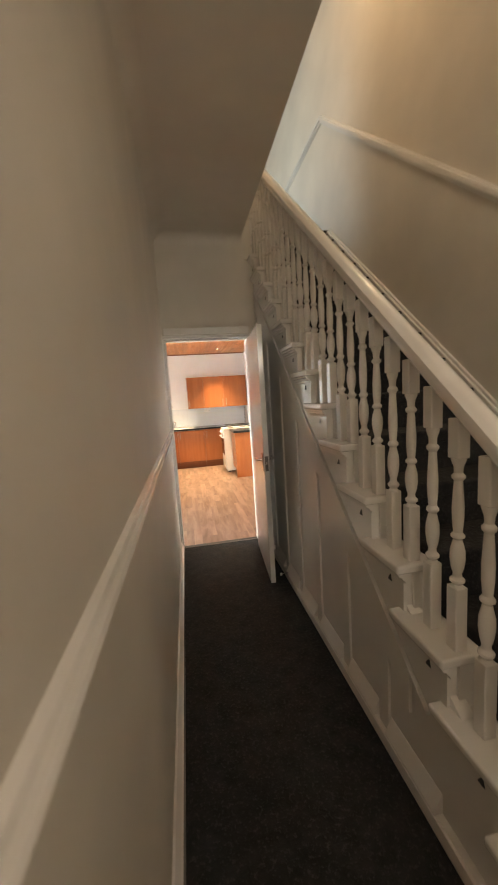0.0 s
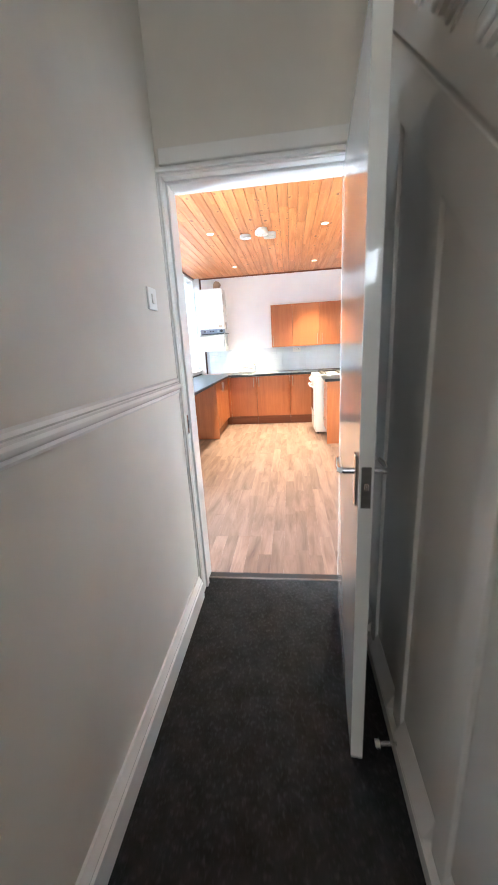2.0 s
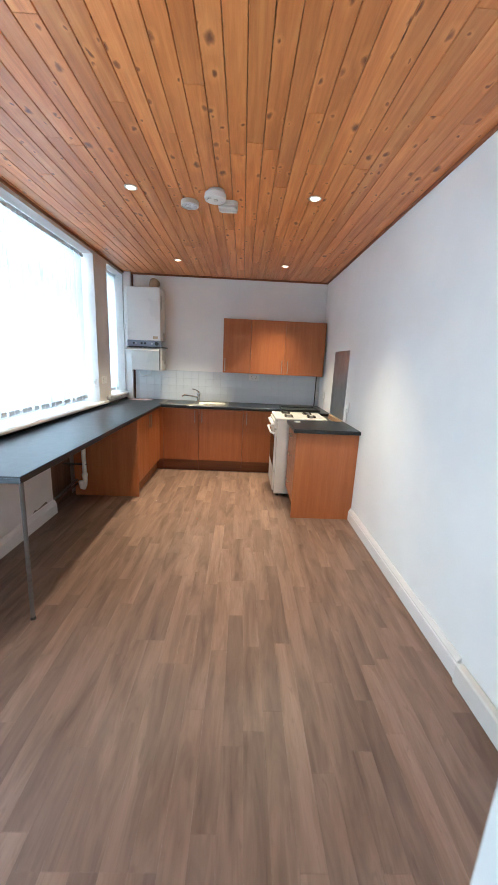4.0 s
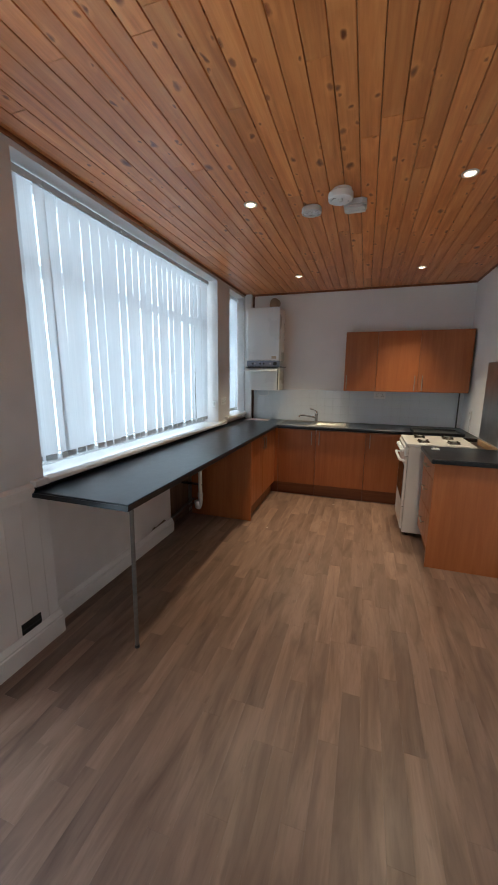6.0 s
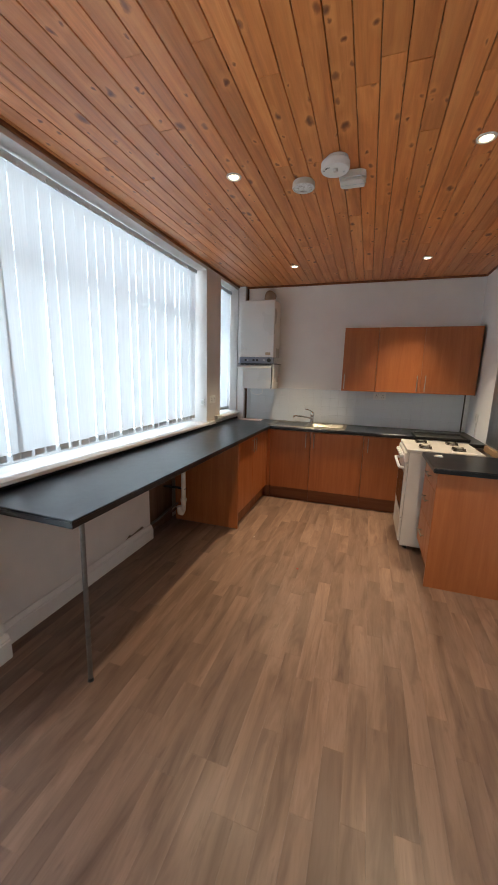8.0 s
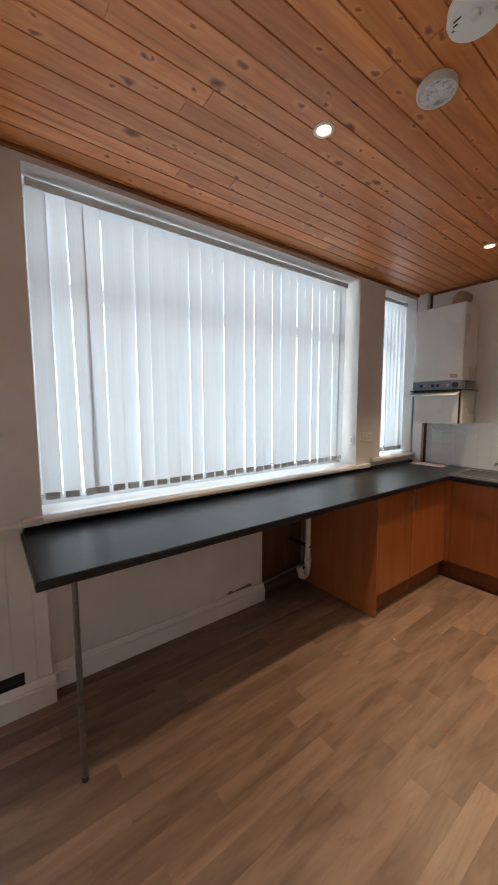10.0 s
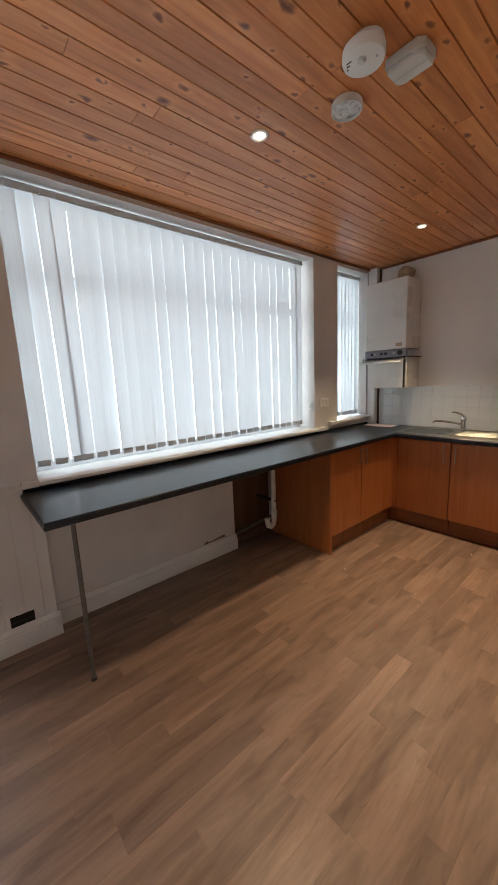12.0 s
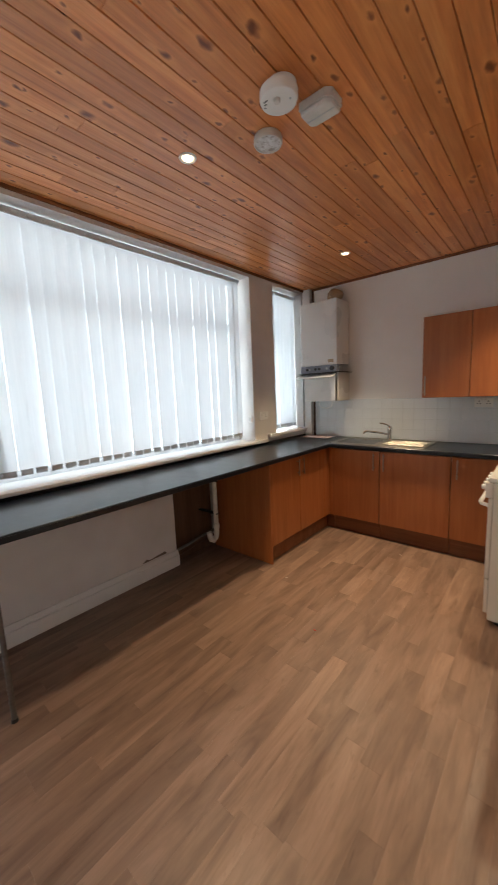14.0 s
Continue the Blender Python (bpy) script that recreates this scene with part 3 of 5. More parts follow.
main_top = worktop("worktop", [(WX, 1.355), (WFX, 1.345), (WFX, WFY), (1.10, WFY), (1.10, 4.13), (RX, 4.13), (RX, FY), (WX, FY)], "black slate-effect laminate worktop running along the window and sink walls")
short_top = worktop("worktop", [(1.005, 2.945), (RX, 2.945), (RX, 3.525), (1.005, 3.525)], "short black laminate worktop over the drawer unit")
part("edging", B((WFX - 0.001, 1.353, WB + 0.006), (WFX + 0.002, WFY - 0.002, WT - 0.008)), WORKTOP, main_top)
part("edging", B((WFX + 0.004, WFY - 0.002, WB + 0.006), (1.092, WFY + 0.001, WT - 0.008)), WORKTOP, main_top)
part("edging", B((WX + 0.01, 1.344, WB + 0.006), (WFX - 0.008, 1.353, WT - 0.008)), WORKTOP, main_top)
part("edging", B((1.003, 2.953, WB + 0.006), (1.006, 3.517, WT - 0.008)), WORKTOP, short_top)
part("edging", B((1.012, 2.943, WB + 0.006), (RX - 0.004, 2.946, WT - 0.008)), WORKTOP, short_top)
# Black strip put in for the shade between worktop and window sill.
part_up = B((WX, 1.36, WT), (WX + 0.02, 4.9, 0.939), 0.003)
structure("upstand", part_up, BLACK, "black strip standing for the shade under the window sill", "trim")

leg = thing("support_post", (-0.672, 1.48, 0.0), "thin grey steel post holding up the worktop's end", "support post")
part("post", rod(bmesh.new(), (-0.655, 1.475, WB), (-0.672, 1.48, 0.012), 0.0115, seg=20), DULL, leg)
part("foot", rod(bmesh.new(), (-0.672, 1.48, 0.0), (-0.672, 1.48, 0.016), 0.0155, 0.013, seg=20), DARKPLASTIC, leg)
part("top_plate", rod(bmesh.new(), (-0.655, 1.475, WB - 0.012), (-0.655, 1.475, WB), 0.034, seg=20), DULL, leg)


# ---- cabinets ----
def bar_handle(parent, a, b, out, name="handle"):
    """A slim steel bar on two short posts; out is the way it stands off the door."""
    a, b, out = Vector(a), Vector(b), Vector(out)
    t = bmesh.new()
    way = (b - a).normalized()
    tube(t, [a - way * 0.012, a, b, b + way * 0.012], 0.0055, 10)
    for p in (a + way * 0.012, b - way * 0.012):
        rod(t, p - out, p, 0.0045, seg=8)
    return part(name, t, HANDLE, parent, "slim brushed steel bar handle")


def cabinet(name, label, base, body, doors, plinth=None, group="cherry kitchen units"):
    """doors: rows of low corner, high corner, and the handle's two ends and stand-off."""
    c = thing(name, base, label, "cabinet", group)
    t = bmesh.new()
    for lo, hi in body:
        box(t, lo, hi, 0.0015)
    part("body", t, CHERRY, c)
    for lo, hi, h in doors:
        d = part("door" if hi[2] - lo[2] > 0.3 else "drawer_front", B(lo, hi, 0.003, 2), CHERRY, c)
        if h:
            bar_handle(d, *h)
    if plinth:
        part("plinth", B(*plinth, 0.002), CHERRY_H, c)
    return c


# under the window
cabinet("base_cabinet", "cherry-laminate double base cabinet under the window worktop", (-0.9, 3.85, 0), [((WX - 0.1, 3.385, 0.0), (-0.604, 3.403, WB)), ((WX - 0.1, 3.405, 0.15), (-0.628, 4.40, WB))],
        [((-0.624, 3.407, 0.155), (-0.604, 3.842, 0.872), ((-0.578, 3.803, 0.715), (-0.578, 3.803, 0.845), (0.026, 0, 0))),
         ((-0.624, 3.848, 0.155), (-0.604, 4.30, 0.872), ((-0.578, 3.885, 0.715), (-0.578, 3.885, 0.845), (0.026, 0, 0)))],
        ((-0.668, 3.405, 0.0), (-0.650, 4.44, 0.148)))
# sink run
FD = 4.408
cabinet("corner_post", "narrow cherry-laminate corner filler between two cabinets", (-0.6, 4.38, 0), [((-0.626, 4.302, 0.152), (-0.604, 4.43, 0.874)), ((-0.603, 4.411, 0.152), (-0.562, 4.43, 0.874))], [], ((-0.668, 4.442, 0.0), (-0.562, 4.466, 0.148)))


def front_cabinet(x0, x1, handle_x, label, name="base_cabinet"):
    return cabinet(name, label, ((x0 + x1) / 2, 4.7, 0), [((x0, FD + 0.021, 0.15), (x1, FY - 0.02, WB - (0.16 if x1 < 0.6 else 0)))],
                   [((x0 + 0.002, FD, 0.155), (x1 - 0.002, FD + 0.018, 0.872), ((handle_x, FD - 0.026, 0.700), (handle_x, FD - 0.026, 0.840), (0, -0.026, 0)))],
                   ((x0, FD + 0.040, 0.0), (x1, FD + 0.058, 0.148)))


front_cabinet(-0.56, -0.075, -0.125, "cherry-laminate base cabinet under the sink bowl")
front_cabinet(-0.073, 0.525, -0.030, "wide cherry-laminate base cabinet under the drainer")
front_cabinet(0.527, 1.09, 0.575, "cherry-laminate base cabinet beside the cooker")

# drawers beside the cooker
c = cabinet("drawer_cabinet", "cherry-laminate drawer unit with a plain end panel under a short worktop", (1.3, 3.24, 0),
            [((1.035, 2.975, 0.0), (RX - 0.002, 2.993, WB)), ((1.058, 2.995, 0.15), (RX - 0.002, 3.50, WB))],
            [((1.036, 2.996, z0), (1.055, 3.498, z1), ((1.010, 3.18, zh), (1.010, 3.32, zh), (-0.026, 0, 0))) for z0, z1, zh in ((0.735, 0.872, 0.80), (0.45, 0.73, 0.60), (0.155, 0.445, 0.31))],
            ((1.085, 2.995, 0.0), (1.103, 3.50, 0.148)))

# wall cabinets: one single, one double
WCY = 4.665
for x0, x1, doors, label in ((0.215, 0.592, ((0.215, 0.592, 0.245),), "single cherry-laminate wall cabinet above the tiles"), (0.594, 1.62, ((0.594, 1.067, 1.030), (1.067, 1.605, 1.112)), "double cherry-laminate wall cabinet above the tiles")):
    cabinet("wall_cabinet", label, ((x0 + x1) / 2, 4.8, 1.36), [((x0, WCY + 0.02, 1.36), (x1, FY, 2.08))],
            [((a + 0.0015, WCY, 1.362), (b - 0.0015, WCY + 0.018, 2.078), ((h, WCY - 0.026, 1.392), (h, WCY - 0.026, 1.545), (0, -0.026, 0))) for a, b, h in doors])


# ---- sink and tap ----
def kitchen_sink():
    s = thing("kitchen_sink", (-0.15, 4.68, WT), "inset stainless steel sink with one bowl and a ribbed drainer", "sink")
    x0, x1, y0, y1 = -0.625, 0.315, 4.425, 4.905
    z = WT + 0.006
    bx0, bx1, by0, by1 = -0.56, -0.17, 4.475, 4.81
    t = bmesh.new()

    def ring(lo, hi, h, r=0.03, n=5):
        pts = []
        for cx, cy, a0 in ((hi[0] - r, hi[1] - r, 0), (lo[0] + r, hi[1] - r, 90), (lo[0] + r, lo[1] + r, 180), (hi[0] - r, lo[1] + r, 270)):
            for k in range(n):
                a = radians(a0 + 90 * k / (n - 1))
                pts.append(t.verts.new((cx + r * math.cos(a), cy + r * math.sin(a), h)))
        return pts

    def band(a, b):
        for k in range(len(a)):
            t.faces.new((a[k], a[(k + 1) % len(a)], b[(k + 1) % len(b)], b[k]))

    outer = ring((x0, y0), (x1, y1), WT + 0.001)
    rim = ring((x0 + 0.004, y0 + 0.004), (x1 - 0.004, y1 - 0.004), z + 0.002)
    inn = ring((x0 + 0.014, y0 + 0.014), (x1 - 0.014, y1 - 0.014), z)
    band(outer, rim)
    band(rim, inn)
    mouth = ring((bx0, by0), (bx1, by1), z, 0.05)
    deep = ring((bx0 + 0.012, by0 + 0.012), (bx1 - 0.012, by1 - 0.012), z - 0.14, 0.05)
    floor_ = ring((bx0 + 0.03, by0 + 0.03), (bx1 - 0.03, by1 - 0.03), z - 0.15, 0.05)
    band(inn, mouth)
    band(mouth, deep)
    band(deep, floor_)
    t.faces.new(floor_)
    bmesh.ops.recalc_face_normals(t, faces=t.faces[:])
    part("basin", t, SINK, s)
    for k in range(7):
        yk = 4.53 + k * 0.042
        part("drainer_rib", box(bmesh.new(), (-0.10, yk, z - 0.002), (0.27, yk + 0.012, z + 0.004), 0.003), SINK, s)
    part("plug_hole", turned(bmesh.new(), [(0.0, 0), (0.035, 0), (0.035, 0.004), (0.028, 0.005), (0.026, 0.002)], Matrix.Translation((-0.365, 4.64, z - 0.149))), CHROME, s)
    return s


kitchen_sink()
tap = thing("mixer_tap", (-0.135, 4.85, WT), "chrome single-lever mixer tap with a long low spout", "tap")
part("tap_body", turned(bmesh.new(), [(0.030, 0), (0.030, 0.008), (0.024, 0.014), (0.022, 0.07), (0.025, 0.10), (0.025, 0.125), (0.018, 0.14), (0.006, 0.145)], Matrix.Translation((-0.135, 4.85, WT + 0.007))), CHROME, tap)
part("spout", tube(bmesh.new(), [(-0.14, 4.845, WT + 0.062), (-0.20, 4.80, WT + 0.082), (-0.27, 4.745, WT + 0.098), (-0.32, 4.705, WT + 0.106), (-0.340, 4.690, WT + 0.100), (-0.348, 4.684, WT + 0.082)], 0.0105, 12), CHROME, tap)
part("lever", tube(bmesh.new(), [(-0.135, 4.85, WT + 0.148), (-0.155, 4.832, WT + 0.165), (-0.19, 4.80, WT + 0.182), (-0.215, 4.778, WT + 0.186)], 0.008, 10), CHROME, tap)


# ---- boiler ----
def boiler():
    x0, x1, y0 = -1.085, -0.635, 4.665
    b = thing("boiler", ((x0 + x1) / 2, 4.82, 1.34), "white wall-hung gas boiler with a grey control strip and dropped flap", "boiler")
    part("casing", B((x0, y0, 1.742), (x1, FY, 2.425), 0.012, 3), WHITE_METAL, b)
    strip = part("control_panel", B((x0, y0 - 0.002, 1.664), (x1, y0 + 0.05, 1.740), 0.003), PANELGREY, b, "grey-blue control strip")
    for kx, r, deep, mat in ((-0.69, 0.026, 0.022, DARKPLASTIC), (-0.755, 0.014, 0.006, SHADOWGREY), (-0.845, 0.014, 0.014, DARKPLASTIC), (-0.893, 0.014, 0.014, DARKPLASTIC), (-0.97, 0.010, 0.006, SHADOWGREY), (-1.0, 0.014, 0.014, DARKPLASTIC)):
        part("knob", rod(bmesh.new(), (kx, y0, 1.702), (kx, y0 - deep, 1.702), r, r * 0.9, 20, 0.002), mat, strip)
    part("lower_casing", B((x0 + 0.04, y0 + 0.006, 1.345), (x1 - 0.022, FY - 0.02, 1.655), 0.008, 2), WHITE_METAL, b, "white lower cover")
    part("side_cover", B((x1 - 0.020, y0 + 0.03, 1.345), (x1 + 0.002, FY, 1.658), 0.006), WHITE_METAL, b)
    part("base_shelf", B((x0 + 0.02, y0 + 0.004, 1.655), (x1 + 0.03, FY, 1.663)), DARKPLASTIC, b)
    t = bmesh.new()
    fold = [(y0 - 0.004, 1.634), (y0 - 0.060, 1.612), (y0 - 0.085, 1.600), (y0 - 0.094, 1.606), (y0 - 0.088, 1.616), (y0 - 0.060, 1.624), (y0 - 0.004, 1.646)]
    prism(t, fold, "x", x0 - 0.01, x1 - 0.01, 0.002)
    part("flap", t, WHITE_METAL, b, "open drop-down flap")
    # Dark bars put in for the shade in the gaps by flap and side cover.
    part("slot", B((x0, y0 - 0.050, 1.648), (x1 - 0.012, y0 + 0.004, 1.657), 0.002), DARKPLASTIC, b, "dark bar for the shade in the gap behind the flap")
    part("slot", B((x1 - 0.0225, y0 + 0.004, 1.35), (x1 - 0.0195, y0 + 0.05, 1.655)), DARKPLASTIC, b)
    for k in range(6):
        part("grille_bar", B((x0 + 0.02 + k * 0.066, y0 - 0.012, 1.640), (x0 + 0.07 + k * 0.066, y0 - 0.004, 1.648)), DARKPLASTIC, b)
    part("badge", B((-0.74, y0 - 0.002, 1.765), (-0.675, y0, 1.80)), BEIGE, b, "faded beige sticker")
    return b


boiler()
flue = thing("flue_pipe", (-0.76, 4.82, 2.425), "beige boiler flue elbow going into the wall", "flue")
part("collar", turned(bmesh.new(), [(0.066, 0), (0.066, 0.012), (0.056, 0.016), (0.056, 0.05)], Matrix.Translation((-0.76, 4.82, 2.425)), 24), BEIGE, flue)
part("elbow", tube(bmesh.new(), [(-0.76, 4.82, 2.47), (-0.76, 4.825, 2.495), (-0.76, 4.85, 2.515), (-0.76, 4.90, 2.52), (-0.76, FY, 2.52)], 0.056, 22), BEIGE, flue)
structure("corner_boxing", B((WX, 4.905, WT), (WX + 0.10, FY, CEIL), 0.004), GLOSS, "white painted pipe boxing in the window corner", "boxing")
# Dark strip drawn where the corner beside the boxing lies in shade.
structure("corner_batten", B((WX + 0.10, FY - 0.012, WT), (WX + 0.125, FY, CEIL), 0.002), DARKBOARD, "dark strip standing for the shade beside the corner boxing", "trim")
tagged(part("offcut_board", B((WX + 0.07, 4.74, WT), (WX + 0.40, 4.90, WT + 0.008), 0.002), PINK), "thin pinkish board offcut lying on the worktop", "board")
cable = tube(bmesh.new(), [(-1.0, 4.95, 1.345), (-1.01, 4.93, 1.30), (-0.97, 4.925, 1.262), (-0.90, 4.93, 1.252), (-0.85, 4.945, 1.275), (-0.84, 4.955, 1.345)], 0.006, 8)
tagged(part("cable", cable, PLASTIC), "white flex looping under the boiler", "cable")


BROWNIRON = painted("sooty_iron", (0.10, 0.075, 0.055), 0.6, 0.2)


# ---- cooker ----
def cooker():
    x0, x1, y0, y1 = 0.888, 1.475, 3.545, 4.10
    k = thing("cooker", (1.2, 3.82, 0), "white freestanding gas cooker with a grill door, scratched and unplugged", "cooker")
    part("body", B((x0 + 0.02, y0, 0.035), (x1, y1, 0.895), 0.006, 2), CREAM_METAL, k)
    hob = part("hob", B((x0 - 0.005, y0 - 0.004, 0.895), (x1, y1 + 0.004, 0.925), 0.008, 2), CREAM_METAL, k, "cream enamel hob top")
    for bx, by in ((1.045, 3.68), (1.045, 3.96), (1.305, 3.68), (1.305, 3.96)):
        r = part("burner", turned(bmesh.new(), [(0.048, 0), (0.048, 0.006), (0.034, 0.010), (0.034, 0.018), (0.028, 0.022)], Matrix.Translation((bx, by, 0.925)), 20), DULL, hob)
        t = bmesh.new()
        for a in range(4):
            m = Matrix.Translation((bx, by, 0.925)) @ Matrix.Rotation(radians(45 + 90 * a), 4, "Z")
            u = bmesh.new()
            box(u, (0.026, -0.004, 0.0), (0.062, 0.004, 0.024), 0.002)
            graft(t, u, m)
        box(t, (bx - 0.05, by - 0.05, 0.9255), (bx + 0.05, by + 0.05, 0.929), 0.001)
        part("pan_support", t, BROWNIRON, r)
    part("fascia", B((x0 - 0.018, y0, 0.80), (x0 + 0.02, y1, 0.893), 0.010, 3), CREAM_METAL, k, "control fascia")
    for i in range(5):
        ky = y0 + 0.09 + i * 0.095
        part("knob", turned(bmesh.new(), [(0.022, 0), (0.022, 0.008), (0.016, 0.014), (0.014, 0.030)], pose(x0 - 0.018, ky, 0.845, 0, -90, 0), 18), PLASTIC, k)
    d = part("oven_door", B((x0 - 0.004, y0 + 0.006, 0.30), (x0 + 0.019, y1 - 0.006, 0.795), 0.006, 2), CREAM_METAL, k)
    part("door_glass", B((x0 - 0.007, y0 + 0.05, 0.36), (x0 - 0.003, y1 - 0.05, 0.70), 0.001), OVEN_GLASS, d, "dark oven door glass")
    t = tube(bmesh.new(), [(x0 - 0.003, y0 + 0.045, 0.745), (x0 - 0.040, y0 + 0.05, 0.752), (x0 - 0.048, y0 + 0.08, 0.755), (x0 - 0.048, y1 - 0.08, 0.755), (x0 - 0.040, y1 - 0.05, 0.752), (x0 - 0.003, y1 - 0.045, 0.745)], 0.012, 12)
    part("handle", t, PLASTIC, d)
    part("warming_drawer", B((x0 - 0.002, y0 + 0.006, 0.075), (x0 + 0.019, y1 - 0.006, 0.292), 0.006, 2), CREAM_METAL, k)
    for fx in (x0 + 0.07, x1 - 0.05):
        for fy in (y0 + 0.05, y1 - 0.05):
            part("foot", rod(bmesh.new(), (fx, fy, 0), (fx, fy, 0.036), 0.018, seg=12), DARKPLASTIC, k)
    return k


cooker()
tray = thing("baking_tray", (1.30, 4.40, WT), "black enamel tray lying on the corner of the worktop", "tray")
t = bmesh.new()
box(t, (1.02, 4.20, WT), (1.52, 4.56, WT + 0.010), 0.004)
for lo, hi in (((1.02, 4.20, WT + 0.008), (1.04, 4.56, WT + 0.03)), ((1.50, 4.20, WT + 0.008), (1.52, 4.56, WT + 0.03)), ((1.04, 4.20, WT + 0.008), (1.50, 4.22, WT + 0.03)), ((1.04, 4.54, WT + 0.008), (1.50, 4.56, WT + 0.03))):
    box(t, lo, hi, 0.004)
part("pan", t, DARKPLASTIC, tray)
structure("splashback", B((RX - 0.005, 3.575, 0.925), (RX, 4.175, 1.69), 0.001), STEEL, "brushed stainless steel splashback sheet behind the cooker", "splashback")
tagged(part("batten", B((RX - 0.03, 3.53, 0.86), (RX, 4.12, 0.915), 0.003), wooden("bare_softwood", (0.30, 0.18, 0.09), (0.42, 0.27, 0.15), (0.5, 0.34, 0.2), 0.6, "y")), "bare softwood batten fixed behind the cooker", "batten")
t = bmesh.new()
box(t, (1.075, 3.33, WT), (1.125, 3.375, WT + 0.014), 0.004)
box(t, (1.062, 3.345, WT), (1.10, 3.36, WT + 0.009), 0.003)
tagged(part("burner_cap", t, PLASTIC), "small loose white plastic fitting on the worktop", "fitting")


# ---- sockets, switches, pipes ----
def wall_plate(name, label, category, centre, normal, wide, high, kind):
    """A faceplate with a rounded rim and its pins, rocker or flex outlet."""
    face = thing(name, centre, label, category, "wall sockets and switches")
    m = Matrix.Translation(centre) @ Vector(normal).to_track_quat("Z", "Y").to_matrix().to_4x4()
    t = bmesh.new()
    u = B((-wide / 2, -high / 2, 0), (wide / 2, high / 2, 0.010), 0.003, 2)
    graft(t, u, m)
    plate = part("plate", t, PLASTIC, face)

    def bit(nm, lo, hi, mat):
        v = bmesh.new()
        graft(v, B(lo, hi, 0.0008), m)
        part(nm, v, mat, plate)

    gangs = (-0.036, 0.036) if kind == "double" else (0.0,)
    if kind in ("double", "single"):
        for g in gangs:
            bit("pin_slot", (g - 0.004, 0.006, 0.0098), (g + 0.004, 0.016, 0.0106), DARKPLASTIC)
            bit("pin_slot", (g - 0.015, -0.014, 0.0098), (g - 0.007, -0.008, 0.0106), DARKPLASTIC)
            bit("pin_slot", (g + 0.007, -0.014, 0.0098), (g + 0.015, -0.008, 0.0106), DARKPLASTIC)
            bit("rocker", (g * 0.4 - 0.006, 0.020, 0.0098), (g * 0.4 + 0.006, 0.034, 0.0135), AGED)
    elif kind == "switch":
        bit("rocker", (-0.012, -0.018, 0.0098), (0.012, 0.018, 0.0140), AGED)
    else:
        bit("flex_outlet", (-0.010, -0.030, 0.0098), (0.010, -0.018, 0.0140), AGED)
    return face


wall_plate("light_switch", "white plastic rocker light switch by the kitchen door", "light switch", (HX, -0.45, 1.61), (1, 0, 0), 0.086, 0.086, "switch")
wall_plate("double_socket", "white double wall socket above the dado rail", "socket", (WX, 1.045, 1.352), (1, 0, 0), 0.146, 0.086, "double")
wall_plate("double_socket", "white double wall socket between the windows", "socket", (WX, 4.08, 1.225), (1, 0, 0), 0.146, 0.086, "double")
wall_plate("double_socket", "white double wall socket under the wall cabinet", "socket", (0.665, FY - 0.008, 1.298), (0, -1, 0), 0.146, 0.086, "double")
wall_plate("cooker_switch", "white cooker connection plate on the side wall", "switch", (RX, 3.45, 1.09), (-1, 0, 0), 0.115, 0.115, "plate")
wall_plate("single_socket", "white single socket on the side wall", "socket", (RX, 4.60, 1.12), (-1, 0, 0), 0.10, 0.09, "single")
wall_plate("blind_cord_plate", "small white blind cord bracket in the window reveal", "bracket", (WX - 0.05, 3.93, 1.20), (0, -1, 0), 0.045, 0.075, "switch")
for nm, pts in (("cable_conduit", [(RX - 0.004, 3.45, 1.035), (RX - 0.004, 3.45, WT)]), ("cable_conduit", [(RX - 0.004, 4.58, 1.08), (RX - 0.004, 4.58, WT)])):
    (ya, za), (yb, zb) = [p[1:] for p in pts]
    tagged(part(nm, B((RX - 0.008, ya - 0.008, zb), (RX, ya + 0.008, za), 0.002), GLOSS), "slim white painted cable cover on the wall", "conduit")
tagged(part("sealant_strip", B((1.585, FY - 0.012, WT), (1.60, FY, 1.36), 0.003), painted("old_sealant", (0.10, 0.10, 0.09), 0.8, 0.2)), "dark grubby sealant strip ending the tiles", "sealant")

vent = thing("air_vent", (WX + 0.01, 1.262, 0.137), "open black vent hole in the boarded dado", "vent")
part("hole", B((WX + 0.008, 1.203, 0.139), (WX + 0.0125, 1.322, 0.212)), BLACK, vent)
part("slat", B((WX + 0.012, 1.206, 0.172), (WX + 0.0145, 1.319, 0.177)), DARKPLASTIC, vent)

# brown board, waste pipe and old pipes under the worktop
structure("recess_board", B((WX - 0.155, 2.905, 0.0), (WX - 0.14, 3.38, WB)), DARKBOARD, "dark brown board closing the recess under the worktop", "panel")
PX, PY = -1.12, 3.235
pipe = thing("waste_pipe", (PX, PY, 0.13), "grubby white plastic washing machine waste pipe with a trap", "pipe")
part("standpipe", rod(bmesh.new(), (PX, PY, 0.27), (PX, PY, 0.83), 0.021, seg=18), AGED, pipe)
part("trap", tube(bmesh.new(), [(PX, PY, 0.29), (PX, PY, 0.22), (PX, PY - 0.012, 0.178), (PX, PY - 0.042, 0.160), (PX, PY - 0.072, 0.178), (PX, PY - 0.084, 0.22), (PX - 0.004, PY - 0.086, 0.250)], 0.024, 16), AGED, pipe)
for z in (0.285, 0.82):
    part("collar", rod(bmesh.new(), (PX, PY, z - 0.018), (PX, PY, z + 0.018), 0.029, seg=18, bevel=0.003), AGED, pipe)
for z in (0.40, 0.70):
    part("clip", B((PX - 0.245, PY - 0.012, z - 0.006), (PX + 0.022, PY + 0.026, z + 0.006), 0.002), DARKPLASTIC, pipe)
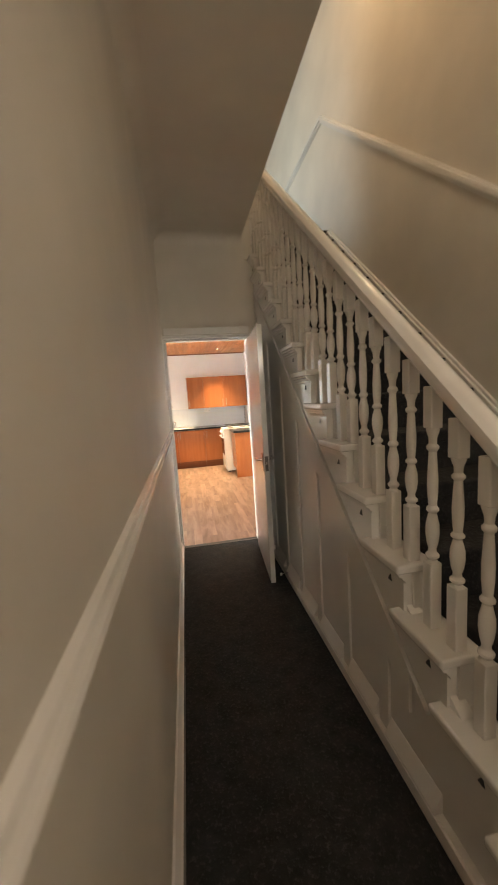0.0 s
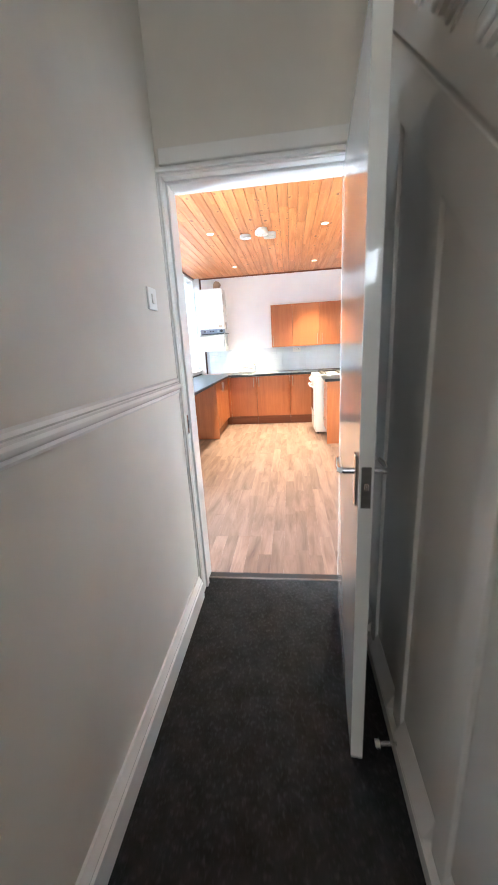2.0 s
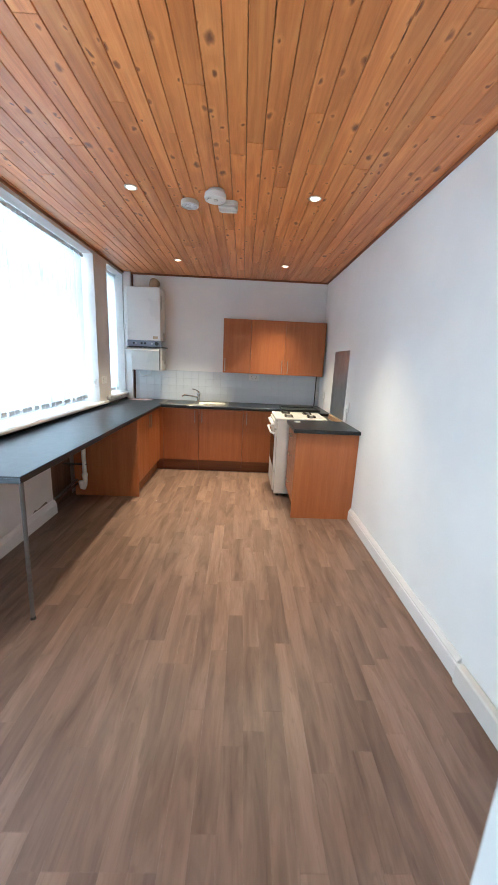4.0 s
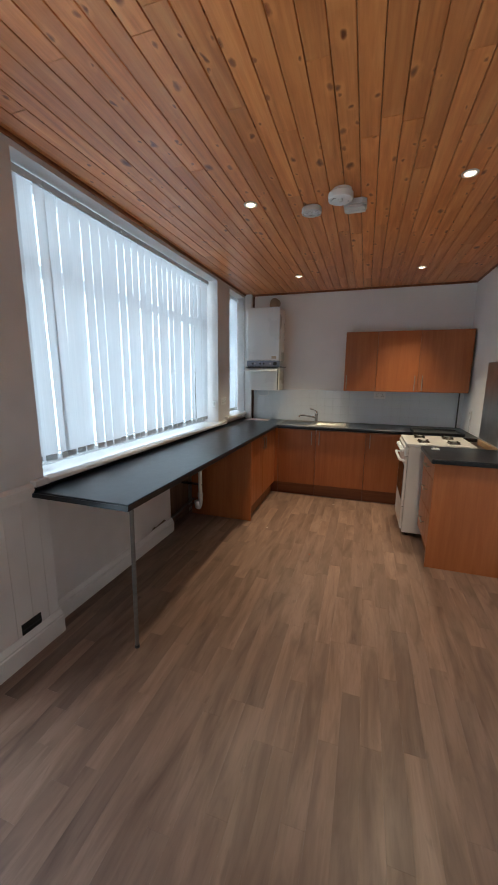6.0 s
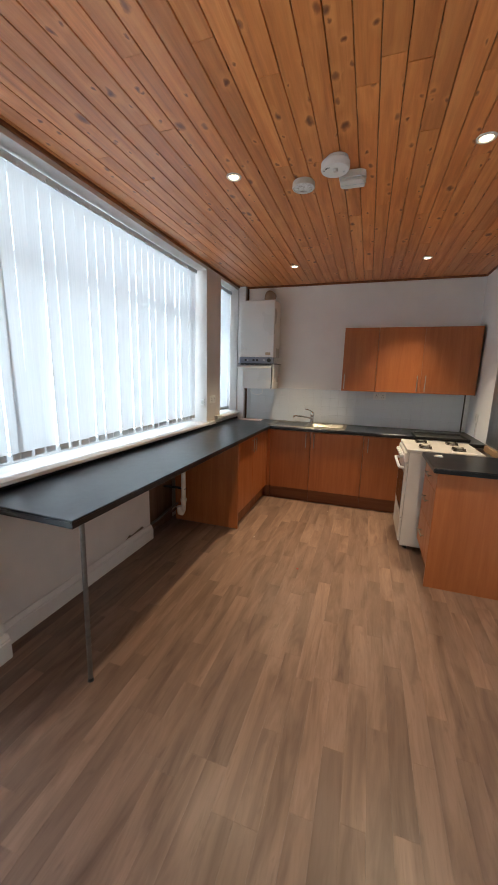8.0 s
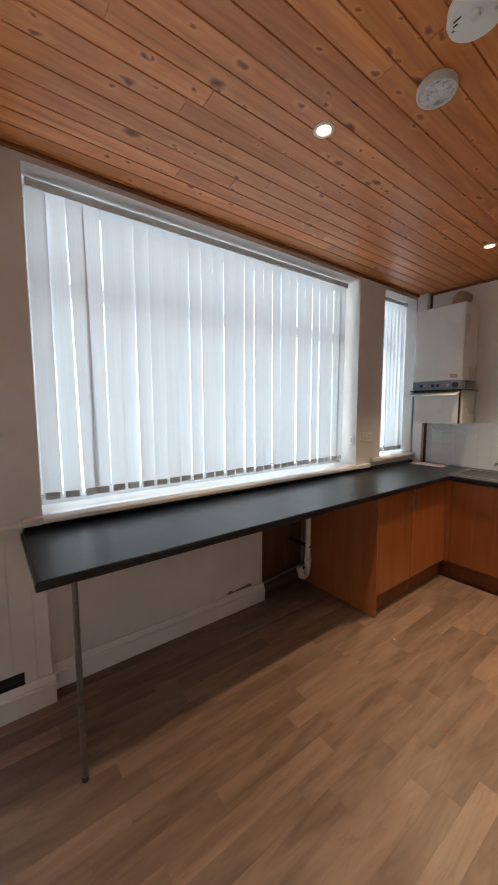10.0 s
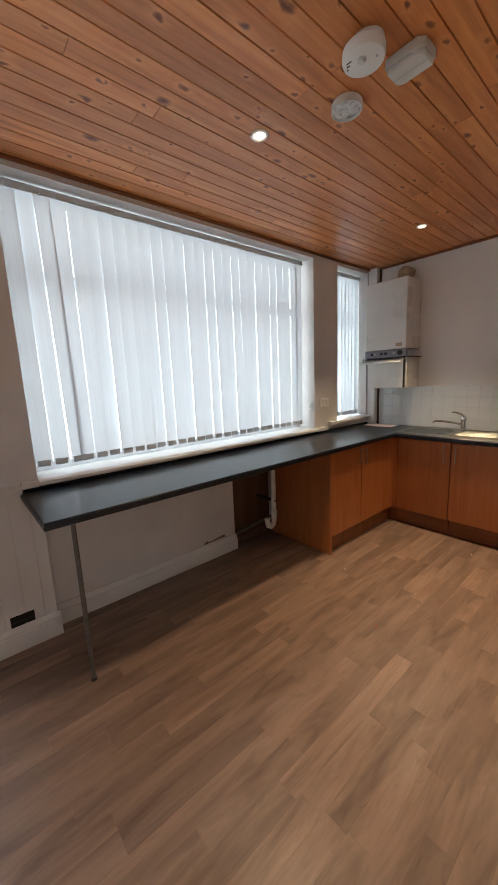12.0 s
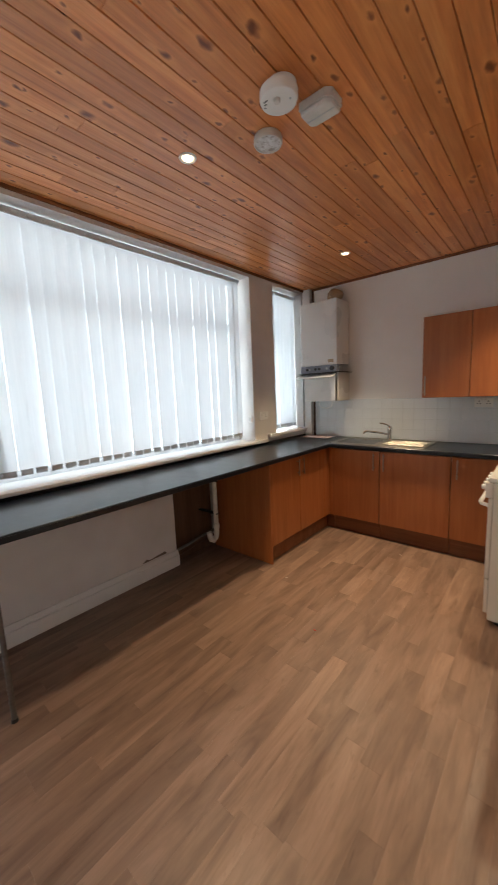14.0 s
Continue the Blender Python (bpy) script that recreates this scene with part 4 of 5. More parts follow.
for dz, mat in ((0.075, DARKBOARD), (0.12, DULL)):
    tagged(part("old_pipe", tube(bmesh.new(), [(WX - 0.10, 2.91, dz), (WX - 0.08, 3.02, dz + 0.02), (WX - 0.07, 3.16, dz + 0.05), (WX - 0.07, 3.37, dz + 0.06)], 0.012, 10), mat), "dusty capped pipe low against the recess board", "pipe")
t = bmesh.new()
prism(t, [(2.56, 0.142), (2.60, 0.165), (2.63, 0.150), (2.70, 0.160), (2.78, 0.168), (2.80, 0.145)], "x", WX - 0.0855, WX - 0.083)
tagged(part("plaster_chip", t, painted("chipped_plaster", (0.30, 0.24, 0.20), 0.9, 0.3, 60, 0.5)), "patch of chipped plaster above the skirting", "damage")


RED = painted("red_plastic_scrap", (0.45, 0.05, 0.03), 0.5)
for cx, cy, size, mat, label in ((0.107, 2.873, 0.009, RED, "tiny red plastic scrap lying on the vinyl floor"), (0.203, 4.189, 0.006, PLASTIC, "tiny white crumb lying on the vinyl floor"), (-0.39, 3.282, 0.006, PLASTIC, "tiny white crumb lying on the vinyl floor")):
    t = prism(bmesh.new(), [(cx - size, cy - size * 0.4), (cx - size * 0.2, cy - size * 0.7), (cx + size, cy), (cx + size * 0.3, cy + size * 0.5), (cx - size * 0.6, cy + size * 0.3)], "z", 0.0002, 0.003)
    tagged(part("scrap", t, mat), label, "scrap")


# ---- ceiling fittings ----
def downlight(x, y, first=[]):
    if first:
        return copy_thing(first[0], Matrix.Translation((x, y, CEIL)))
    d = thing("downlight", (x, y, CEIL), "small round recessed ceiling spotlight, lit warm", "downlight", "ceiling spotlights")
    part("rim", turned(bmesh.new(), [(0.030, 0.004), (0.030, -0.003), (0.034, -0.006), (0.043, -0.004), (0.045, 0.0015)], Matrix.Translation((x, y, CEIL)), 28), WHITE_METAL, d)
    part("bulb", turned(bmesh.new(), [(0.0005, -0.0045), (0.02, -0.0048), (0.027, -0.0035), (0.0285, -0.001)], Matrix.Translation((x, y, CEIL)), 24), BULB, d)
    first.append(d)
    return d


for sx, sy, watts in SPOTS:
    downlight(sx, sy)

AX, AY = 0.258, 2.415
big = thing("smoke_alarm", (AX, AY, CEIL), "large round white smoke alarm with a scuffed test button", "smoke alarm")
part("base", turned(bmesh.new(), [(0.058, 0), (0.058, -0.018), (0.064, -0.024)], Matrix.Translation((AX + 0.006, AY + 0.012, CEIL)), 32), PLASTIC, big)
part("cover", turned(bmesh.new(), [(0.066, -0.020), (0.074, -0.028), (0.075, -0.052), (0.071, -0.062), (0.066, -0.065), (0.0, -0.066)], Matrix.Translation((AX, AY, CEIL)), 40), PLASTIC, big)
part("test_button", turned(bmesh.new(), [(0.013, -0.064), (0.013, -0.074), (0.010, -0.078), (0.0, -0.079)], Matrix.Translation((AX + 0.004, AY - 0.018, CEIL)), 20), AGED, big, "yellowed test button")
part("indicator", turned(bmesh.new(), [(0.004, -0.065), (0.004, -0.068), (0.0, -0.0685)], Matrix.Translation((AX + 0.045, AY + 0.012, CEIL)), 12), SHADOWGREY, big)
for dx, dy, w in ((-0.050, -0.030, 0.012), (-0.044, -0.042, 0.020), (-0.058, -0.018, 0.006)):
    part("scuff", B((AX + dx, AY + dy, CEIL - 0.0668), (AX + dx + w, AY + dy + 0.004, CEIL - 0.0655)), DARKPLASTIC, big)
SX, SY = 0.055, 2.612
small = thing("ceiling_alarm", (SX, SY, CEIL), "small round off-white ceiling alarm with a stained face", "alarm")
part("cover", turned(bmesh.new(), [(0.062, 0), (0.066, -0.006), (0.067, -0.028), (0.064, -0.034), (0.060, -0.034), (0.058, -0.027), (0.0, -0.026)], Matrix.Translation((SX, SY, CEIL)), 36), AGED, small)
part("face", turned(bmesh.new(), [(0.0575, -0.0255), (0.055, -0.0285), (0.0, -0.030)], Matrix.Translation((SX, SY, CEIL)), 28), speckled("flaking_paint", (0.26, 0.23, 0.20), (0.82, 0.84, 0.85), 0.6, 34, 0.6, patch=22, low=0.36, high=0.50), small, "flaking stained face")
JX, JY = 0.335, 2.60
jb = thing("junction_box", (JX, JY, CEIL), "white rectangular plastic junction box with cut corners", "junction box")
t = bmesh.new()
prism(t, [(-0.070, -0.052), (0.050, -0.052), (0.074, -0.030), (0.074, 0.052), (-0.048, 0.052), (-0.070, 0.034)], "z", 0, -0.034, 0.003)
prism(t, [(-0.066, -0.048), (0.048, -0.048), (0.070, -0.028), (0.070, 0.048), (-0.046, 0.048), (-0.066, 0.032)], "z", -0.034, -0.054, 0.008)
bmesh.ops.transform(t, matrix=pose(JX, JY, CEIL), verts=t.verts)
part("lid", t, AGED, jb)
part("seam", B((JX - 0.060, JY - 0.001, CEIL - 0.0552), (JX + 0.066, JY + 0.002, CEIL - 0.0538)), SHADOWGREY, jb)


# ---- setting: hall and stairs ----
structure("hall_wall_west", B((HX - 0.2, -5.4, 0), (HX, -0.2, HALL_TOP + 0.1)), HALL_WALL, "cream painted hall wall with a dado rail", "wall")
structure("hall_wall_east", B((STAIR_X, -5.4, 0), (STAIR_X + 0.2, -0.2, 5.8)), HALL_WALL, "cream painted wall beside the stairs", "wall")
structure("landing_wall_east", B((STAIR_X, -0.2, 2.96), (STAIR_X + 0.2, 2.7, 5.8)), HALL_WALL, "cream painted wall along the landing", "wall")
bm = B((HX - 0.2, -5.6, 0), (0.42, -5.4, 5.8))
box(bm, (1.30, -5.6, 0), (STAIR_X + 0.2, -5.4, 5.8))
box(bm, (0.42, -5.6, 2.6), (1.30, -5.4, 5.8))
structure("hall_wall_south", bm, HALL_WALL, "hall wall holding the front door", "wall")
# Front door and fanlight are added out of view to close the hall.
fd = thing("door_2", (0.86, -5.45, 0), "unseen white front door with a glazed fanlight, added to close the hall", "door")
fd["kind"] = "structure"
part("leaf", B((0.42, -5.50, 0.005), (1.30, -5.45, 2.06), 0.003), GLOSS, fd)
part("frame", B((0.42, -5.52, 2.06), (1.30, -5.44, 2.14), 0.003), GLOSS, fd)
pane = part("pane", B((0.42, -5.49, 2.14), (1.30, -5.484, 2.6)), GLASS, fd)
pane.visible_shadow = False
bm = B((HX - 0.2, -5.4, HALL_TOP), (0.80, -0.0, HALL_TOP + 0.10))
box(bm, (0.80, -5.4, HALL_TOP), (STAIR_X, -3.55, HALL_TOP + 0.10))
CR = 0.09
arc = [(CR * (1 - math.cos(a)), CR * (1 - math.sin(a))) for a in [radians(90) * k / 10 for k in range(11)]]
cove = prism(bmesh.new(), [(HX, HALL_TOP)] + [(HX + p[0], HALL_TOP - p[1]) for p in arc], "y", -5.4, -0.2)
structure("cove_west", cove, HALL_WALL, "smooth plaster cove where hall wall meets ceiling", "cove")
cove = prism(bmesh.new(), [(-0.2, HALL_TOP)] + [(-0.2 - p[0], HALL_TOP - p[1]) for p in arc], "x", HX, 0.80)
structure("cove_north", cove, HALL_WALL, "smooth plaster cove above the kitchen doorway", "cove")
structure("hall_ceiling", bm, HALL_WALL, "painted hall ceiling beside the open stairwell", "ceiling")
bm = B((-0.75, 0.062, 2.98), (STAIR_X, 2.7, TOP - 0.004))
structure("landing_floor", bm, CARPET, "charcoal carpeted upstairs landing", "carpet")
bm = B((-0.75, -0.02, TOP), (0.79, 0.06, 5.8))
box(bm, (0.80, -0.198, 2.86), (0.889, 0.06, 5.8))
box(bm, (0.70, -3.65, HALL_TOP + 0.1), (0.79, -0.02, 5.8))
box(bm, (0.70, -3.75, HALL_TOP + 0.1), (STAIR_X, -3.65, 5.8))
box(bm, (-0.75, 2.5, TOP), (STAIR_X, 2.7, 5.8))
structure("landing_walls", bm, HALL_WALL, "painted walls enclosing the upstairs landing", "wall")
bm = B((-0.75, 0.06, TOP), (-0.55, 0.72, 5.8))
box(bm, (-0.75, 1.88, TOP), (-0.55, 2.5, 5.8))
box(bm, (-0.75, 0.72, TOP), (-0.55, 1.88, 3.78))
box(bm, (-0.75, 0.72, 5.02), (-0.55, 1.88, 5.8))
structure("landing_window_wall", bm, HALL_WALL, "landing wall with its window opening", "wall")
structure("landing_ceiling", B((-0.75, -3.75, 5.6), (STAIR_X, 2.7, 5.7)), CEILING_WHITE, "painted ceiling above the stairwell", "ceiling")

skirting("baseboard_hall", "y", HX, -5.4, -0.24, 1, 0.14, 0.03)
DADO = [(0.0, 0.0), (0.008, 0.002), (0.012, 0.010), (0.008, 0.018), (0.011, 0.021), (0.020, 0.028), (0.024, 0.038), (0.020, 0.047), (0.011, 0.050), (0.011, 0.054), (0.016, 0.060), (0.012, 0.070), (0.0, 0.076)]
bm = prism(bmesh.new(), [(HX + p[0], 1.197 + p[1]) for p in DADO], "y", -5.4, -0.24)
structure("dado_rail_hall", bm, GLOSS, "white painted moulded dado rail along the hall", "trim")

# doorway: lining, stops, architrave
bm = bmesh.new()
box(bm, (HX - 0.012, -0.2, 0.0), (0.0, 0.0, 2.15), 0.002)
box(bm, (0.803, -0.2, 0.0), (0.815, 0.0, 2.15), 0.002)
box(bm, (0.0, -0.2, 2.135), (0.803, 0.0, 2.16), 0.002)
box(bm, (0.0, -0.15, 0.0), (0.012, -0.11, 2.135), 0.002)
box(bm, (0.012, -0.15, 2.122), (0.803, -0.11, 2.135), 0.002)
structure("door_lining", bm, GLOSS, "white gloss painted door lining with stops", "trim")


def architrave(x0, x1, y, top, side):
    t = bmesh.new()
    for a, b in ((0.0, 0.010), (0.010, 0.022), (0.022, 0.030)):
        d = 0.022 if a == 0.010 else 0.014
        ya, yb = sorted((y, y + side * d))
        box(t, (x0 - b, ya, 0.0), (x0 - a, yb, top + a), 0.002)
        box(t, (x0 - b, ya, top + a), (x1 + 0.06, yb, top + b), 0.002)
    return t


structure("architrave", architrave(-0.002, 0.80, -0.2, 2.138, -1), GLOSS, "white moulded architrave on the hall side", "trim")
structure("door_head_board", B((0.0, -0.216, 2.172), (0.815, -0.2, 2.235), 0.004), GLOSS, "white painted board above the doorway", "trim")
keep = thing("strike_plate", (0.0, -0.17, 1.02), "small steel strike plate in the door lining", "strike plate")
part("plate", B((0.0, -0.195, 0.975), (0.003, -0.165, 1.075), 0.001), CHROME, keep)
part("slot", B((0.0028, -0.187, 1.005), (0.0036, -0.173, 1.045)), BLACK, keep)

# open kitchen door, swung back against the panelling
D0, D1 = Vector((0.795, -0.225, 0)), Vector((0.738, -1.022, 0))
way = (D1 - D0).normalized()
door = thing("door_1", D0, "white gloss flush internal door standing open into the hall", "door")
door["kind"] = "structure"
DM = Matrix(((way.x, -way.y, 0, D0.x), (way.y, way.x, 0, D0.y), (0, 0, 1, 0), (0, 0, 0, 1)))
DW = (D1 - D0).length


def in_door(bm2):
    bmesh.ops.transform(bm2, matrix=DM, verts=bm2.verts)
    return bm2


leaf = part("leaf", in_door(B((0, -0.020, 0.008), (DW, 0.020, 2.09), 0.003, 2)), DOOR_GLOSS, door)
part("lock_plate", in_door(B((DW - 0.001, -0.013, 0.955), (DW + 0.002, 0.013, 1.075), 0.001)), DULL, leaf, "steel lock forend")
part("latch", in_door(B((DW, -0.006, 1.01), (DW + 0.010, 0.006, 1.03), 0.002)), CHROME, leaf)
for s in (-1, 1):
    part("handle_plate", in_door(B((DW - 0.075, min(s * 0.020, s * 0.026), 0.945), (DW - 0.035, max(s * 0.020, s * 0.026), 1.095), 0.002)), CHROME, leaf)
    part("lever_handle", in_door(tube(bmesh.new(), [(DW - 0.055, s * 0.024, 1.045), (DW - 0.055, s * 0.058, 1.045), (DW - 0.062, s * 0.066, 1.045), (DW - 0.10, s * 0.068, 1.047), (DW - 0.165, s * 0.064, 1.042)], 0.0095, 12)), CHROME, leaf, "chrome lever handle")
for z in (0.25, 1.05, 1.85):
    part("hinge", in_door(rod(bmesh.new(), (0.0, 0.024, z - 0.045), (0.0, 0.024, z + 0.045), 0.007, seg=10)), DULL, door)
stop = thing("door_stop", (SPANDREL - 0.02, -1.015, 0.075), "small white door stop on the skirting", "door stop")
part("stem", rod(bmesh.new(), (SPANDREL - 0.018, -1.015, 0.075), (SPANDREL - 0.075, -1.015, 0.072), 0.006, seg=10), CHROME, stop)
part("buffer", rod(bmesh.new(), (SPANDREL - 0.075, -1.015, 0.072), (SPANDREL - 0.09, -1.015, 0.071), 0.011, seg=12), PLASTIC, stop)

# panelling under the stairs: sloped carcass, stiles, rails and recessed panels
Y0 = nose(1)[0]


def below(y, d):
    return max(0.02, min(nosing_at(y) - d, TOP - 0.1))


bm = prism(bmesh.new(), [(Y0 + 0.04, 0), (-0.2, 0), (-0.2, below(-0.2, 0.38)), (Y0 + 0.04, 0.02)], "x", SPANDREL + 0.012, SPANDREL + 0.06)
structure("spandrel_wall", bm, GLOSS, "white gloss painted panelled wall under the stairs", "panelling")
EDGES = [-0.215, -0.60, -0.97, -1.335, -1.70, -2.09, -2.45, -2.85]
stile = 0.075
PANEL_TOP, BEAD = 0.60, 0.425   # depth below the line of nosings
for y in EDGES:
    if below(y, PANEL_TOP) < 0.2:
        continue
    t = prism(bmesh.new(), [(y - 0.006, 0.06), (y + stile - 0.006, 0.06), (y + stile - 0.006, below(y + stile, PANEL_TOP - 0.01)), (y - 0.006, below(y, PANEL_TOP - 0.01))], "x", SPANDREL - 0.0015, SPANDREL + 0.013, 0.003)
    structure("panel_stile", t, GLOSS, "white gloss upright of the stair panelling", "panelling")
t = prism(bmesh.new(), [(-2.60, below(-2.60, PANEL_TOP)), (-0.2, below(-0.2, PANEL_TOP)), (-0.2, below(-0.2, BEAD)), (-2.60, below(-2.60, BEAD))], "x", SPANDREL - 0.003, SPANDREL + 0.0135, 0.003)
structure("panel_rail", t, GLOSS, "white gloss sloping rail of the stair panelling", "panelling")
t = prism(bmesh.new(), [(-2.70, below(-2.70, BEAD)), (-0.2, below(-0.2, BEAD)), (-0.2, below(-0.2, BEAD - 0.014)), (-2.70, below(-2.70, BEAD - 0.014))], "x", SPANDREL - 0.0055, SPANDREL + 0.013, 0.002)
structure("panel_bead", t, GLOSS, "white gloss sloping bead along the stair string", "panelling")
t = bmesh.new()
prism(t, [(SPANDREL - 0.022, 0.0), (SPANDREL + 0.013, 0.0), (SPANDREL + 0.013, 0.066), (SPANDREL - 0.016, 0.066), (SPANDREL - 0.022, 0.058)], "y", Y0 + 0.02, -0.2)
structure("baseboard_spandrel", t, GLOSS, "white gloss skirting under the stair panelling", "skirting")
for a, b in zip(EDGES, EDGES[1:]):
    t = prism(bmesh.new(), [(SPANDREL - 0.021, 0.0655), (SPANDREL - 0.021, 0.078), (SPANDREL + 0.0095, 0.140), (SPANDREL + 0.0125, 0.140), (SPANDREL + 0.0125, 0.0655)], "y", b + stile + 0.010, a - 0.010)
    structure("panel_ledge", t, GLOSS, "white gloss bevelled foot of a stair panel", "panelling")

stairs = thing("staircase", (1.3, Y0, 0), "white painted staircase with turned balusters and a charcoal carpet runner", "staircase")
saw = [(Y0 + 0.03, 0.02)]
for n in range(1, STEPS + 1):
    yn, zn = nose(n)
    saw += [(yn + 0.03, zn - 0.03), (yn + 0.03 + GO, zn - 0.03)]
saw += [(nose(STEPS)[0] + GO, nosing_at(nose(STEPS)[0] + GO) - 0.42), (nose(1)[0] + 0.30, 0.02)]
part("cut_string", prism(bmesh.new(), saw, "x", SPANDREL, SPANDREL + 0.035), GLOSS, stairs)
for n in range(1, STEPS):
    yn, zn = nose(n)
    t = B((SPANDREL - 0.045, yn, zn - 0.034), (SPANDREL + 0.12, yn + GO + 0.065, zn), 0.010, 3)
    tr = part("tread", t, GLOSS, stairs, "white painted tread end with a rounded nosing")
    mould = prism(bmesh.new(), [(SPANDREL - 0.036, zn - 0.035), (SPANDREL, zn - 0.035), (SPANDREL, zn - 0.076), (SPANDREL - 0.006, zn - 0.074), (SPANDREL - 0.008, zn - 0.063), (SPANDREL - 0.016, zn - 0.060), (SPANDREL - 0.020, zn - 0.049), (SPANDREL - 0.032, zn - 0.046)], "y", yn + 0.008, yn + GO + 0.05)
    part("scotia", mould, GLOSS, tr)
    part("notch", prism(bmesh.new(), [(yn + 0.105, zn - 0.115), (yn + 0.130, zn - 0.115), (yn + 0.122, zn - 0.098), (yn + 0.113, zn - 0.088)], "x", SPANDREL - 0.0025, SPANDREL + 0.002), DARKPLASTIC, tr, "small dark notch below the tread end")
    t = B((SPANDREL + 0.035, yn + 0.018, zn - RISE), (SPANDREL + 0.12, yn + 0.034, zn - 0.03))
    part("riser", t, GLOSS, stairs)
    t = B((SPANDREL + 0.115, yn - 0.008, zn - 0.032), (STAIR_X - 0.03, yn + GO + 0.03, zn + 0.032), 0.014, 3)
    box(t, (SPANDREL + 0.115, yn + 0.004, zn - RISE), (STAIR_X - 0.03, yn + 0.030, zn - 0.02), 0.004)
    part("carpet_tread", t, CARPET, stairs, "charcoal carpet over tread and riser")

t = B((-0.0215, -0.0215, 0.0), (0.0215, 0.0215, 0.247), 0.003)
turned(t, [(0.021, 0.245), (0.014, 0.255), (0.022, 0.266), (0.022, 0.274), (0.014, 0.284), (0.013, 0.296), (0.019, 0.320), (0.0225, 0.352), (0.0215, 0.385), (0.015, 0.415), (0.013, 0.425), (0.020, 0.434), (0.020, 0.442), (0.0135, 0.452), (0.017, 0.500), (0.0175, 0.545), (0.0145, 0.605), (0.0125, 0.640), (0.0195, 0.650), (0.0195, 0.658), (0.0125, 0.668), (0.014, 0.690), (0.021, 0.712), (0.0215, 0.722)], Matrix.Identity(4), 16)
box(t, (-0.0215, -0.0215, 0.720), (0.0215, 0.0215, 0.86), 0.003)
BAL = mesh_of("baluster", t, GLOSS)
BX = SPANDREL + 0.045
for n in range(1, STEPS):
    yn, zn = nose(n)
    for k, off in enumerate((0.045, 0.045 + GO / 2)):
        y = yn + off
        high = nosing_at(y) + 0.705 - zn
        m = Matrix.Translation((BX, y, zn - 0.002)) @ Matrix.Diagonal((1, 1, high / 0.86, 1))
        placed("baluster", BAL, stairs, m)
slope = math.atan2(RISE, GO)
t = bmesh.new()
ra, rb = nosing_at(Y0), nosing_at(0.1)
RAIL = [(0.033 * math.sin(a) + (0.006 if math.sin(a) > 0 else -0.006) * (math.cos(a) > -0.6), 0.034 - 0.036 * math.cos(a)) for a in [radians(22.5 * k) for k in range(16)]]
low = [t.verts.new((BX + p[0], Y0 - 0.02 - p[1] * 0.5, ra + 0.70 + p[1])) for p in RAIL]
high = [t.verts.new((BX + p[0], 0.10 - p[1] * 0.5, rb + 0.70 + p[1])) for p in RAIL]
t.faces.new(low)
t.faces.new(high[::-1])
for k in range(len(RAIL)):
    t.faces.new((low[k], high[k], high[(k + 1) % len(RAIL)], low[(k + 1) % len(RAIL)]))
bmesh.ops.recalc_face_normals(t, faces=t.faces[:])
part("handrail", t, GLOSS, stairs, "glossy white painted moulded handrail")
t = B((BX - 0.045, Y0 - 0.115, 0), (BX + 0.045, Y0 - 0.025, 1.10), 0.005, 2)
turned(t, [(0.03, 1.10), (0.055, 1.12), (0.06, 1.16), (0.04, 1.20), (0.005, 1.215)], Matrix.Translation((BX, Y0 - 0.07, 0)), 20)
part("newel_post", t, GLOSS, stairs)
ya, yb = Y0 + 0.02, 0.06
for n, (d0, d1, w) in enumerate(((-0.20, 0.010, 0.022), (0.010, 0.035, 0.034), (0.035, 0.056, 0.018))):
    t = prism(bmesh.new(), [(ya, nosing_at(ya) + d0), (yb, nosing_at(yb) + d0), (yb, nosing_at(yb) + d1), (ya, nosing_at(ya) + d1)], "x", STAIR_X - w, STAIR_X)
    part("wall_string", t, GLOSS, stairs)


